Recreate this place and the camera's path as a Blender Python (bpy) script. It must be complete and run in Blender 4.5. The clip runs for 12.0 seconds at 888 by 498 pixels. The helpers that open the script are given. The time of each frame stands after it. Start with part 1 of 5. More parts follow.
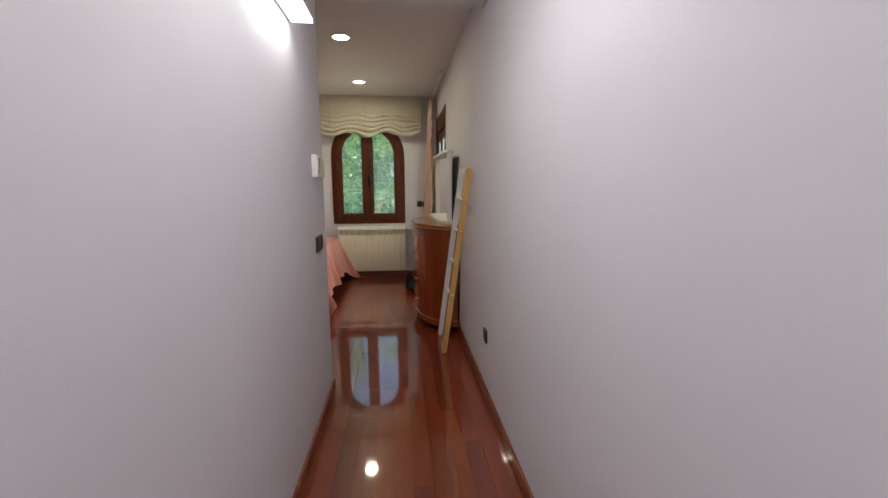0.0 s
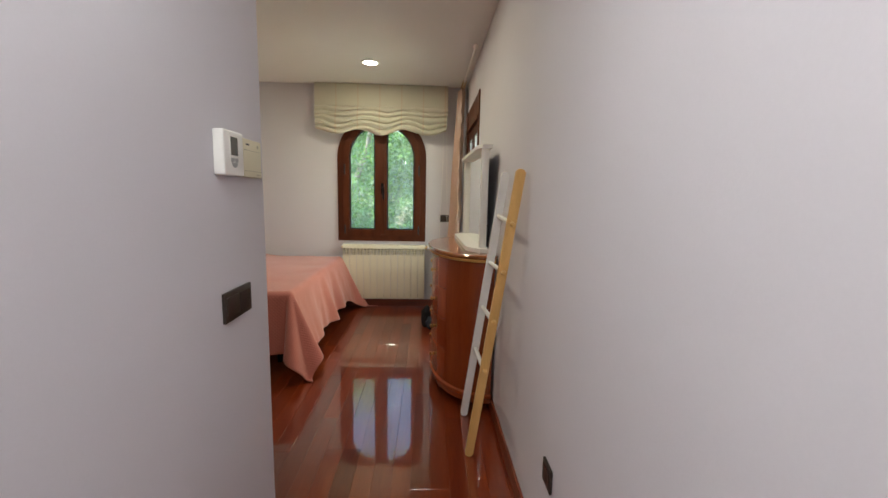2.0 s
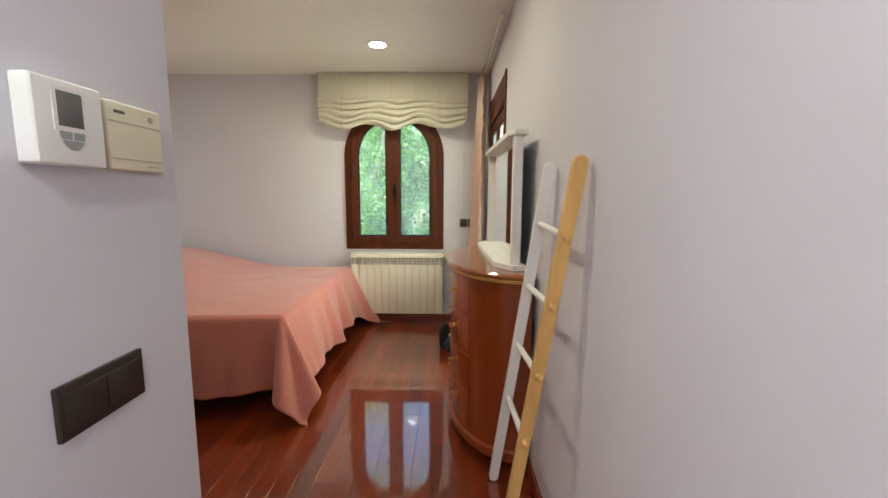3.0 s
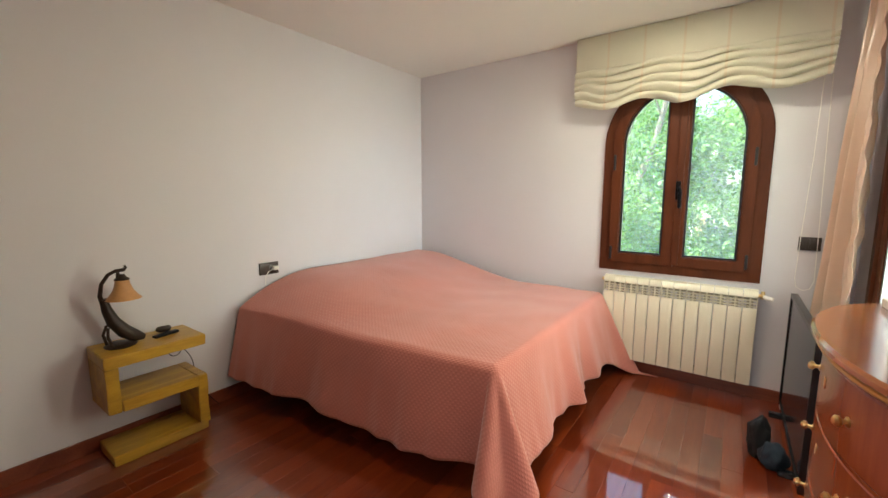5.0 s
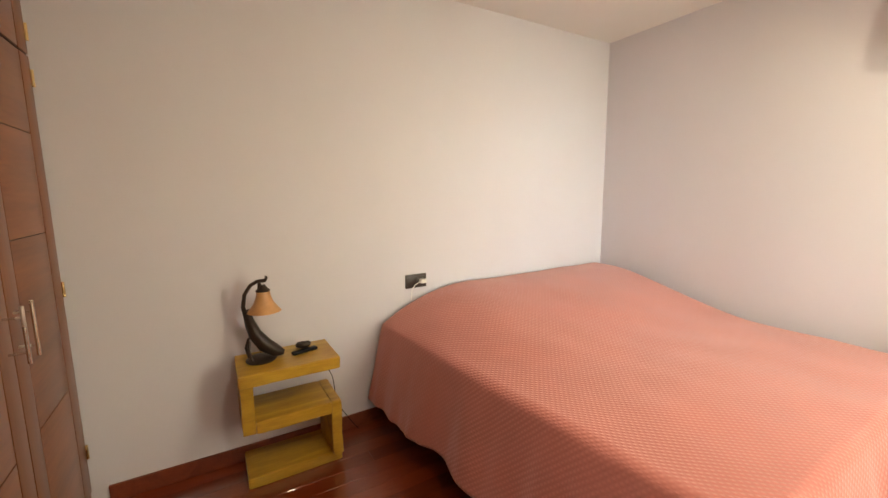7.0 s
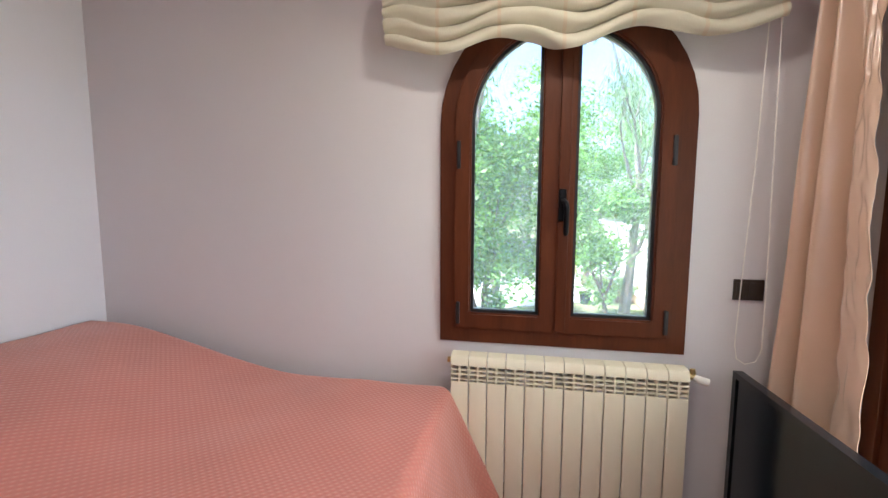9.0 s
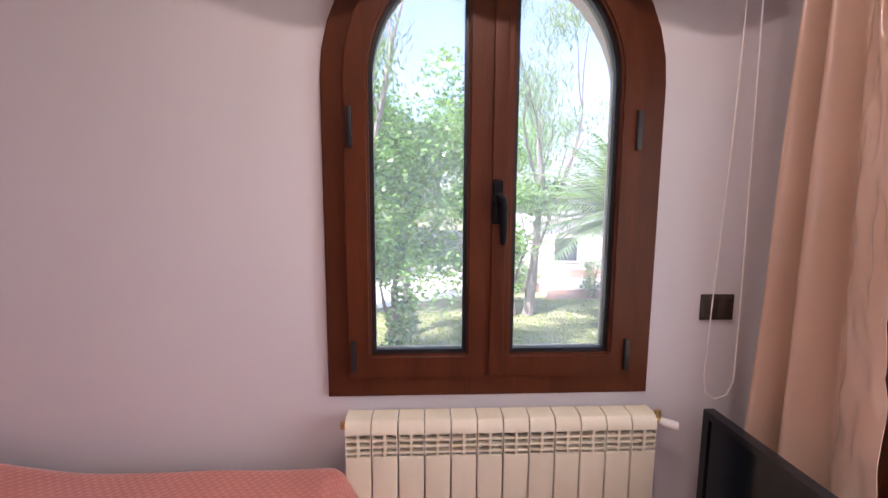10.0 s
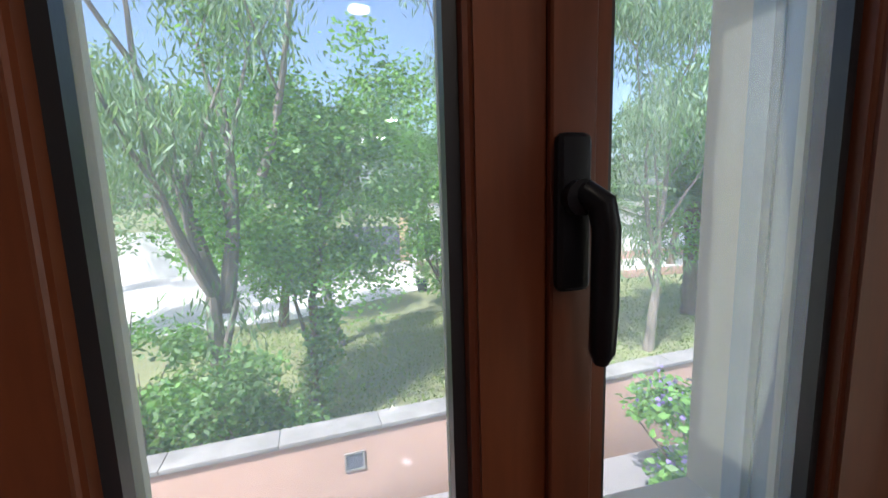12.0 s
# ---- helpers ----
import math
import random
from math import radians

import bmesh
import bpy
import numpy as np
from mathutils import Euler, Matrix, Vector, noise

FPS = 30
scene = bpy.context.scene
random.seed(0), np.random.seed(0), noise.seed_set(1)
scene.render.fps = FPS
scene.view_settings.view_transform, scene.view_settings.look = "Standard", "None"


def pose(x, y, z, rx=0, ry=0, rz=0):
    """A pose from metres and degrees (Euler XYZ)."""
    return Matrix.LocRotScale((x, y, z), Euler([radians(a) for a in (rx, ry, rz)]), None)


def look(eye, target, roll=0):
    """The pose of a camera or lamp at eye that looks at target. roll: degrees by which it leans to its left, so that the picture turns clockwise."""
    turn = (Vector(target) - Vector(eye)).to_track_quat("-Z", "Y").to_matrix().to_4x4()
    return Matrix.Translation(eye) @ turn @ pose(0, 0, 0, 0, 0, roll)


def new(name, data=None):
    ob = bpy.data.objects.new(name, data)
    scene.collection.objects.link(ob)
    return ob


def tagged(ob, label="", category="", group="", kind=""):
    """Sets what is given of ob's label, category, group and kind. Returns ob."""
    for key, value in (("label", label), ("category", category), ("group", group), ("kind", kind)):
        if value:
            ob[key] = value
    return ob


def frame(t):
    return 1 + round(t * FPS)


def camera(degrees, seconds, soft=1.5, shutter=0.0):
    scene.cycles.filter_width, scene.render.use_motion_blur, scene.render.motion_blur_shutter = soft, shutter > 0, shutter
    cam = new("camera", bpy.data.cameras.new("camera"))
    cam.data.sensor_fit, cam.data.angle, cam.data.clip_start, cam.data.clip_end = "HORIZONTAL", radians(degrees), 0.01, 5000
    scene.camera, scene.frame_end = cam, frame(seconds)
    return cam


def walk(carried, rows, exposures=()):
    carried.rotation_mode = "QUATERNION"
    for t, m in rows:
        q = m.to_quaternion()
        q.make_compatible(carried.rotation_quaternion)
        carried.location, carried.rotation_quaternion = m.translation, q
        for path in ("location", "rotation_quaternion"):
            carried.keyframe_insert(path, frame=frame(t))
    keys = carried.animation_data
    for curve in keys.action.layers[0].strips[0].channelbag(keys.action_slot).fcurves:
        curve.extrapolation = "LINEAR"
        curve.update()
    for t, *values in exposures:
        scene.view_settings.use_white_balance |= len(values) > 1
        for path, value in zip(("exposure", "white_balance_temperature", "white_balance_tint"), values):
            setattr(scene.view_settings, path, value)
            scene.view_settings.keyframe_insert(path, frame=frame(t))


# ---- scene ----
cam = camera(95.9, 12.0)
PATH = [
    (0, (0.189, 0.069, 1.351), (0.403, 2.033, 1.035), -0.1),
    (0.5, (0.239, 0.365, 1.367), (0.42, 2.332, 1.057), 0.8),
    (1, (0.295, 0.645, 1.378), (0.437, 2.618, 1.088), 1.4),
    (1.5, (0.294, 0.934, 1.367), (0.418, 2.913, 1.104), 1.5),
    (2, (0.288, 1.208, 1.351), (0.372, 3.189, 1.085), 1.2),
    (2.5, (0.314, 1.5, 1.362), (0.334, 3.481, 1.086), 0.9),
    (2.7, (0.311, 1.603, 1.35), (0.324, 3.586, 1.084), 0.5),
    (4.3, (0.168, 2.367, 1.354), (-0.361, 4.281, 1.112), 1.2),
    (4.5, (0.133, 2.439, 1.348), (-0.549, 4.303, 1.103), 1.0),
    (4.7, (0.116, 2.539, 1.356), (-0.755, 4.322, 1.102), 0.7),
    (5, (0.09, 2.649, 1.372), (-1.071, 4.256, 1.11), 0.0),
    (5.5, (-0.077, 2.729, 1.354), (-1.653, 3.935, 1.105), -0.4),
    (6, (-0.148, 2.807, 1.377), (-1.983, 3.563, 1.126), 0.1),
    (6.5, (-0.24, 2.917, 1.385), (-2.091, 3.623, 1.112), -0.4),
    (7, (-0.383, 3.117, 1.403), (-2.089, 4.124, 1.125), -0.6),
    (7.5, (-0.401, 3.405, 1.397), (-1.845, 4.765, 1.139), -0.7),
    (9.5, (-0.445, 4.494, 1.389), (-0.512, 6.483, 1.192), 0.4),
    (10, (-0.46, 4.764, 1.411), (-0.369, 6.748, 1.178), 0.3),
    (10.5, (-0.462, 5.000, 1.429), (-0.335, 6.976, 1.177), -0.1),
    (11, (-0.450, 5.254, 1.426), (-0.278, 7.227, 1.192), -0.1),
    (11.5, (-0.426, 5.463, 1.425), (-0.179, 7.428, 1.179), -0.6),
    (12, (-0.431, 5.652, 1.431), (0.032, 7.577, 1.161), -1.8),
]
EXPOSURES = [(0, 1.68, 6250, 7), (1.5, 1.86, 6250, 5), (2.7, 2.36, 6150, 3), (4.3, 2.66, 6000, 3), (5.5, 2.88, 6450, 7), (6.5, 3.16, 6800, 11), (7.5, 2.8, 6900, 11), (9.5, 2.3, 5550, 19), (10.0, 2.14, 6100, 38), (10.5, 1.88, 6650, 47), (11.0, 1.58, 6800, 51), (11.5, 1.46, 6300, 38), (12, 1.27, 5900, 18)]
walk(cam, [(t, look(eye, target, roll)) for t, eye, target, roll in PATH], EXPOSURES)
# END WALK

# ---- world, sun, large lights ----
world = bpy.data.worlds.new("daylight")
scene.world = world
world.use_nodes = True
wn = world.node_tree.nodes
sky = wn.new("ShaderNodeTexSky")
sky.sky_type = "NISHITA"
sky.sun_disc = False
sky.sun_elevation = radians(57)
sky.dust_density = 2.6
sky.sun_rotation = radians(-130)
world.node_tree.links.new(sky.outputs[0], wn["Background"].inputs[0])
wn["Background"].inputs[1].default_value = 0.15


def lamp(name, kind, power, colour, m, **more):
    data = bpy.data.lights.new(name, kind)
    data.energy, data.color = power, colour
    if kind == "SUN":
        data.angle = radians(0.53)
    if kind == "AREA":
        data.shape, data.size, data.size_y = more["shape"], more["size"], more["size_y"]
        if "spread" in more:
            data.spread = radians(more["spread"])
    ob = new(name, data)
    ob.matrix_world = m
    return ob


SUN_TO = Vector((-0.42, -0.35, 0.84)).normalized()
lamp("sun", "SUN", 5.0, (1.0, 0.95, 0.87), look(SUN_TO * 60, (0, 0, 0)))
# fill lamp added in the terrace door: daylight, tinted for the room's warm glow
lamp("terrace_door_warm_fill", "AREA", 6.5, (1.0, 0.90, 0.60), look((0.93, 5.12, 1.15), (-2.0, 4.3, 0.85)), shape="RECTANGLE", size=0.75, size_y=1.65, spread=135)
# the sky's cool light through the same glass, straight across the room
lamp("terrace_door_skylight", "AREA", 1.35, (0.68, 0.87, 1.0), look((0.925, 5.2, 1.25), (-2.6, 5.42, 0.95)), shape="RECTANGLE", size=0.75, size_y=1.5, spread=62)
# recessed ceiling lamps of the room and the wall lamp of the corridor
DOWNLIGHTS = ((-0.278, 3.72), (-0.272, 5.19))
for dx, dy in DOWNLIGHTS:
    lamp("downlight_glow", "AREA", 2.2, (1.0, 0.88, 0.64), look((dx, dy, 2.562), (dx, dy, 0)), shape="DISK", size=0.13, size_y=0.13)
lamp("wall_lamp_glow", "AREA", 0.09, (1.0, 0.97, 0.94), look((-0.225, 1.72, 2.19), (-0.05, 1.72, 4)), shape="RECTANGLE", size=0.46, size_y=0.06)
lamp("wall_lamp_glow_low", "AREA", 0.42, (1.0, 0.97, 0.94), look((-0.225, 1.72, 2.035), (-0.10, 1.72, 0)), shape="RECTANGLE", size=0.46, size_y=0.06)
# two fill lamps added out of view to brighten the corridor walls
for dy, power in ((-0.55, 2.9), (1.05, 2.5)):
    lamp("corridor_fill_glow", "AREA", power, (1.0, 0.97, 0.94), look((0.21, dy, 2.395), (0.21, dy, 0)), shape="DISK", size=0.13, size_y=0.13)


# ---- materials ----
def mat(name, colour, rough=0.6, metal=0.0, vary=0.12, scale=6.0, fine=90.0, bump=0.05, coat=0.0, spec=0.5, per_object=0.0, per_island=0.0, stretch=(1, 1, 1)):
    """A surface with mottling at two scales, fine relief and uneven gloss."""
    m = bpy.data.materials.new(name)
    m.use_nodes = True
    n, l = m.node_tree.nodes, m.node_tree.links
    b = n["Principled BSDF"]
    co = n.new("ShaderNodeTexCoord")
    mp = n.new("ShaderNodeMapping")
    mp.inputs["Scale"].default_value = stretch
    l.new(co.outputs["Object"], mp.inputs[0])
    big, small = n.new("ShaderNodeTexNoise"), n.new("ShaderNodeTexNoise")
    big.inputs["Scale"].default_value, small.inputs["Scale"].default_value = scale, fine
    big.inputs["Detail"].default_value, small.inputs["Detail"].default_value = 4, 3
    l.new(mp.outputs[0], big.inputs[0])
    l.new(mp.outputs[0], small.inputs[0])
    add = n.new("ShaderNodeMath")
    add.operation = "MULTIPLY_ADD"
    add.inputs[1].default_value = 0.35
    l.new(small.outputs[0], add.inputs[0])
    l.new(big.outputs[0], add.inputs[2])
    ramp = n.new("ShaderNodeMapRange")
    ramp.inputs["From Min"].default_value, ramp.inputs["From Max"].default_value = 0.35, 1.0
    ramp.inputs["To Min"].default_value, ramp.inputs["To Max"].default_value = 1 - vary, 1 + vary
    l.new(add.outputs[0], ramp.inputs[0])
    value = ramp.outputs[0]
    for amount, source in ((per_object, "ShaderNodeObjectInfo"), (per_island, "ShaderNodeNewGeometry")):
        if amount:
            info = n.new(source)
            r = n.new("ShaderNodeMapRange")
            r.inputs["To Min"].default_value, r.inputs["To Max"].default_value = 1 - amount, 1 + amount
            l.new(info.outputs["Random" if source == "ShaderNodeObjectInfo" else "Random Per Island"], r.inputs[0])
            times = n.new("ShaderNodeMath")
            times.operation = "MULTIPLY"
            l.new(value, times.inputs[0])
            l.new(r.outputs[0], times.inputs[1])
            value = times.outputs[0]
    mix = n.new("ShaderNodeVectorMath")
    mix.operation = "SCALE"
    mix.inputs[0].default_value = colour
    l.new(value, mix.inputs["Scale"])
    l.new(mix.outputs[0], b.inputs["Base Color"])
    rr = n.new("ShaderNodeMapRange")
    rr.inputs["To Min"].default_value, rr.inputs["To Max"].default_value = max(0.02, rough * 0.8), min(1, rough * 1.2)
    l.new(big.outputs[0], rr.inputs[0])
    l.new(rr.outputs[0], b.inputs["Roughness"])
    b.inputs["Metallic"].default_value = metal
    b.inputs["Specular IOR Level"].default_value = spec
    if coat:
        b.inputs["Coat Weight"].default_value, b.inputs["Coat Roughness"].default_value = coat, 0.06
    if bump:
        bp = n.new("ShaderNodeBump")
        bp.inputs["Strength"].default_value, bp.inputs["Distance"].default_value = bump, 0.004
        l.new(small.outputs[0], bp.inputs["Height"])
        l.new(bp.outputs[0], b.inputs["Normal"])
    return m


def wood(name, dark, light, along="y", rough=0.3, coat=0.0, scale=3.0, per_object=0.0, bump=0.05, rings=9.0):
    """Wood with grain drawn out along one axis."""
    m = bpy.data.materials.new(name)
    m.use_nodes = True
    n, l = m.node_tree.nodes, m.node_tree.links
    b = n["Principled BSDF"]
    co, mp = n.new("ShaderNodeTexCoord"), n.new("ShaderNodeMapping")
    l.new(co.outputs["Object"], mp.inputs[0])
    mp.inputs["Scale"].default_value = [0.12 if a == along else 1.0 for a in "xyz"]
    vec = mp.outputs[0]
    info = n.new("ShaderNodeObjectInfo")
    shift = n.new("ShaderNodeVectorMath")
    shift.operation = "MULTIPLY_ADD"
    shift.inputs[1].default_value = (9.0, 9.0, 9.0)
    l.new(info.outputs["Random"], shift.inputs[0])
    l.new(vec, shift.inputs[2])
    vec = shift.outputs[0]
    grain, figure = n.new("ShaderNodeTexNoise"), n.new("ShaderNodeTexNoise")
    grain.inputs["Scale"].default_value, grain.inputs["Detail"].default_value = scale * 40, 5
    figure.inputs["Scale"].default_value, figure.inputs["Detail"].default_value = scale * rings / 4, 3
    figure.inputs["Distortion"].default_value = 1.2
    l.new(vec, grain.inputs[0])
    l.new(vec, figure.inputs[0])
    mid = n.new("ShaderNodeMath")
    mid.operation = "MULTIPLY_ADD"
    mid.inputs[1].default_value = 0.4
    l.new(grain.outputs[0], mid.inputs[0])
    l.new(figure.outputs[0], mid.inputs[2])
    rng = n.new("ShaderNodeMapRange")
    rng.inputs["From Min"].default_value, rng.inputs["From Max"].default_value = 0.45, 0.98
    l.new(mid.outputs[0], rng.inputs[0])
    cr = n.new("ShaderNodeMix")
    cr.data_type = "RGBA"
    cr.inputs[6].default_value, cr.inputs[7].default_value = (*dark, 1), (*light, 1)
    l.new(rng.outputs[0], cr.inputs[0])
    out = cr.outputs[2]
    if per_object:
        r = n.new("ShaderNodeMapRange")
        r.inputs["To Min"].default_value, r.inputs["To Max"].default_value = 1 - per_object, 1 + per_object
        l.new(info.outputs["Random"], r.inputs[0])
        sc = n.new("ShaderNodeVectorMath")
        sc.operation = "SCALE"
        l.new(out, sc.inputs[0])
        l.new(r.outputs[0], sc.inputs["Scale"])
        out = sc.outputs[0]
    l.new(out, b.inputs["Base Color"])
    rr = n.new("ShaderNodeMapRange")
    rr.inputs["To Min"].default_value, rr.inputs["To Max"].default_value = rough * 0.93, rough * 1.07
    l.new(figure.outputs[0], rr.inputs[0])
    l.new(rr.outputs[0], b.inputs["Roughness"])
    if coat:
        b.inputs["Coat Weight"].default_value, b.inputs["Coat Roughness"].default_value = coat, 0.10
    bp = n.new("ShaderNodeBump")
    bp.inputs["Strength"].default_value, bp.inputs["Distance"].default_value = bump, 0.002
    l.new(mid.outputs[0], bp.inputs["Height"])
    l.new(bp.outputs[0], b.inputs["Normal"])
    return m


def glow(name, colour, strength):
    m = bpy.data.materials.new(name)
    m.use_nodes = True
    b = m.node_tree.nodes["Principled BSDF"]
    b.inputs["Base Color"].default_value = (0.9, 0.9, 0.88, 1)
    b.inputs["Emission Color"].default_value = (*colour, 1)
    b.inputs["Emission Strength"].default_value = strength
    return m


def clear_glass(name, tint=(0.96, 0.985, 0.98), veil=0.15):
    m = bpy.data.materials.new(name)
    m.use_nodes = True
    n, l = m.node_tree.nodes, m.node_tree.links
    n.remove(n["Principled BSDF"])
    tr, gl, mx, fr = n.new("ShaderNodeBsdfTransparent"), n.new("ShaderNodeBsdfGlossy"), n.new("ShaderNodeMixShader"), n.new("ShaderNodeLayerWeight")
    pw, ad = n.new("ShaderNodeMath"), n.new("ShaderNodeMath")
    pw.operation, ad.operation = "POWER", "MULTIPLY_ADD"
    pw.inputs[1].default_value, ad.inputs[1].default_value, ad.inputs[2].default_value = 5.0, 0.85, 0.03
    tr.inputs[0].default_value = (*tint, 1)
    gl.inputs["Roughness"].default_value = 0.02
    fr.inputs[0].default_value = 0.5
    l.new(fr.outputs["Facing"], pw.inputs[0])
    l.new(pw.outputs[0], ad.inputs[0])
    l.new(ad.outputs[0], mx.inputs[0])
    l.new(tr.outputs[0], mx.inputs[1])
    l.new(gl.outputs[0], mx.inputs[2])
    # a dust-like film that scatters daylight, mixed in as the view's veiling glare
    veil_scatter, film, speck, amount = n.new("ShaderNodeBsdfTranslucent"), n.new("ShaderNodeMixShader"), n.new("ShaderNodeTexNoise"), n.new("ShaderNodeMapRange")
    veil_scatter.inputs[0].default_value = (0.84, 0.91, 0.92, 1)
    speck.inputs["Scale"].default_value, speck.inputs["Detail"].default_value = 3.0, 6
    amount.inputs["To Min"].default_value, amount.inputs["To Max"].default_value = veil * 0.6, veil * 1.4
    l.new(speck.outputs[0], amount.inputs[0])
    l.new(amount.outputs[0], film.inputs[0])
    l.new(mx.outputs[0], film.inputs[1])
    l.new(veil_scatter.outputs[0], film.inputs[2])
    l.new(film.outputs[0], n["Material Output"].inputs[0])
    return m


def thin_cloth(name, colour, through_amount, rough=0.8, sheen=0.2, stripes=None, weave=260.0, bump=0.15):
    m = mat(name, colour, rough, vary=0.06, scale=4, fine=weave, bump=bump, spec=0.25)
    n, l = m.node_tree.nodes, m.node_tree.links
    b = n["Principled BSDF"]
    b.inputs["Sheen Weight"].default_value = sheen
    if stripes:
        pitch, start, tone = stripes
        co, sep = n.new("ShaderNodeTexCoord"), n.new("ShaderNodeSeparateXYZ")
        l.new(co.outputs["Object"], sep.inputs[0])
        sh, md, lt = n.new("ShaderNodeMath"), n.new("ShaderNodeMath"), n.new("ShaderNodeMath")
        sh.operation, md.operation, lt.operation = "SUBTRACT", "FLOORED_MODULO", "LESS_THAN"
        sh.inputs[1].default_value, md.inputs[1].default_value, lt.inputs[1].default_value = start, pitch, 0.014
        l.new(sep.outputs[0], sh.inputs[0])
        l.new(sh.outputs[0], md.inputs[0])
        l.new(md.outputs[0], lt.inputs[0])
        old = b.inputs["Base Color"].links[0].from_socket
        mx = n.new("ShaderNodeMix")
        mx.data_type = "RGBA"
        mx.inputs[7].default_value = (*tone, 1)
        fade = n.new("ShaderNodeMath")
        fade.operation = "MULTIPLY"
        fade.inputs[1].default_value = 0.28
        l.new(lt.outputs[0], fade.inputs[0])
        l.new(fade.outputs[0], mx.inputs[0])
        l.new(old, mx.inputs[6])
        l.new(mx.outputs[2], b.inputs["Base Color"])
    if through_amount:
        tl, ms = n.new("ShaderNodeBsdfTranslucent"), n.new("ShaderNodeMixShader")
        tl.inputs[0].default_value = (*colour, 1)
        ms.inputs[0].default_value = through_amount
        l.new(b.outputs[0], ms.inputs[1])
        l.new(tl.outputs[0], ms.inputs[2])
        l.new(ms.outputs[0], n["Material Output"].inputs[0])
    return m


def coverlet_cloth():
    """Woven bedspread: rows of small raised lozenges."""
    m = mat("woven_coverlet", (0.53, 0.187, 0.150), 0.85, vary=0.10, scale=3, fine=60, bump=0, spec=0.2)
    n, l = m.node_tree.nodes, m.node_tree.links
    b = n["Principled BSDF"]
    b.inputs["Sheen Weight"].default_value = 0.35
    co = n.new("ShaderNodeTexCoord")
    rot = n.new("ShaderNodeMapping")
    rot.inputs["Rotation"].default_value = (0, 0, radians(45))
    l.new(co.outputs["UV"], rot.inputs[0])
    waves = []
    for axis in ("X", "Y"):
        w = n.new("ShaderNodeTexWave")
        w.bands_direction = axis
        w.inputs["Scale"].default_value = 18.0
        w.inputs["Distortion"].default_value = 0.6
        l.new(rot.outputs[0], w.inputs[0])
        waves.append(w)
    mul = n.new("ShaderNodeMath")
    mul.operation = "MULTIPLY"
    l.new(waves[0].outputs["Fac"], mul.inputs[0])
    l.new(waves[1].outputs["Fac"], mul.inputs[1])
    bp = n.new("ShaderNodeBump")
    bp.inputs["Strength"].default_value, bp.inputs["Distance"].default_value = 0.45, 0.003
    rows = n.new("ShaderNodeMath")
    rows.operation = "MULTIPLY_ADD"
    rows.inputs[1].default_value = 0.25
    l.new(waves[0].outputs["Fac"], rows.inputs[0])
    l.new(mul.outputs[0], rows.inputs[2])
    l.new(rows.outputs[0], bp.inputs["Height"])
    l.new(bp.outputs[0], b.inputs["Normal"])
    old = b.inputs["Base Color"].links[0].from_socket
    sc, rg = n.new("ShaderNodeVectorMath"), n.new("ShaderNodeMapRange")
    sc.operation = "SCALE"
    rg.inputs["To Min"].default_value, rg.inputs["To Max"].default_value = 0.955, 1.04
    l.new(mul.outputs[0], rg.inputs[0])
    l.new(old, sc.inputs[0])
    l.new(rg.outputs[0], sc.inputs["Scale"])
    l.new(sc.outputs[0], b.inputs["Base Color"])
    return m


def leaf(name, colour, spread=0.35):
    m = mat(name, colour, 0.5, vary=0.15, scale=0.6, fine=8, bump=0, per_island=spread)
    n, l = m.node_tree.nodes, m.node_tree.links
    b = n["Principled BSDF"]
    tl, ms = n.new("ShaderNodeBsdfTranslucent"), n.new("ShaderNodeMixShader")
    sc = n.new("ShaderNodeVectorMath")
    sc.operation = "MULTIPLY"
    sc.inputs[1].default_value = (1.5, 1.5, 0.7)
    l.new(b.inputs["Base Color"].links[0].from_socket, sc.inputs[0])
    l.new(sc.outputs[0], tl.inputs[0])
    ms.inputs[0].default_value = 0.4
    l.new(b.outputs[0], ms.inputs[1])
    l.new(tl.outputs[0], ms.inputs[2])
    l.new(ms.outputs[0], n["Material Output"].inputs[0])
    return m


M_WALL = mat("lilac_wall_paint", (0.67, 0.645, 0.68), 0.75, vary=0.035, scale=1.4, fine=160, bump=0.06, spec=0.3)
M_CEIL = mat("ceiling_paint", (0.74, 0.72, 0.70), 0.85, vary=0.03, scale=1.2, fine=140, bump=0.05, spec=0.2)
M_PLANK = wood("red_plank_varnish", (0.125, 0.016, 0.004), (0.215, 0.036, 0.008), "y", 0.3, 1.0, 2.0, 0.24, 0.01)
M_PLANK.node_tree.nodes["Principled BSDF"].inputs["Coat IOR"].default_value = 1.98
M_PLANK.node_tree.nodes["Principled BSDF"].inputs["Specular IOR Level"].default_value = 0.15
M_PLANK.node_tree.nodes["Principled BSDF"].inputs["Coat Roughness"].default_value = 0.05
M_GAP = mat("dark_plank_joint", (0.02, 0.007, 0.004), 0.6, vary=0.1)
M_SKIRT = wood("red_skirting_wood", (0.13, 0.024, 0.010), (0.25, 0.06, 0.024), "x", 0.36, 0.12, 3.0, 0.1)
M_WARD = wood("wardrobe_cherry_veneer", (0.135, 0.036, 0.010), (0.32, 0.112, 0.035), "x", 0.32, 0.15, 1.6, 0.12, 0.03, 7)
for node in M_WARD.node_tree.nodes:
    if node.type == "TEX_NOISE" and node.inputs["Distortion"].default_value > 1:
        node.inputs["Distortion"].default_value = 2.6
M_WARDV = wood("wardrobe_cherry_stile", (0.155, 0.043, 0.0125), (0.29, 0.104, 0.035), "z", 0.32, 0.15, 2.0, 0.1, 0.03)
M_GROOVE = mat("dark_groove", (0.05, 0.014, 0.006), 0.5, vary=0.1)
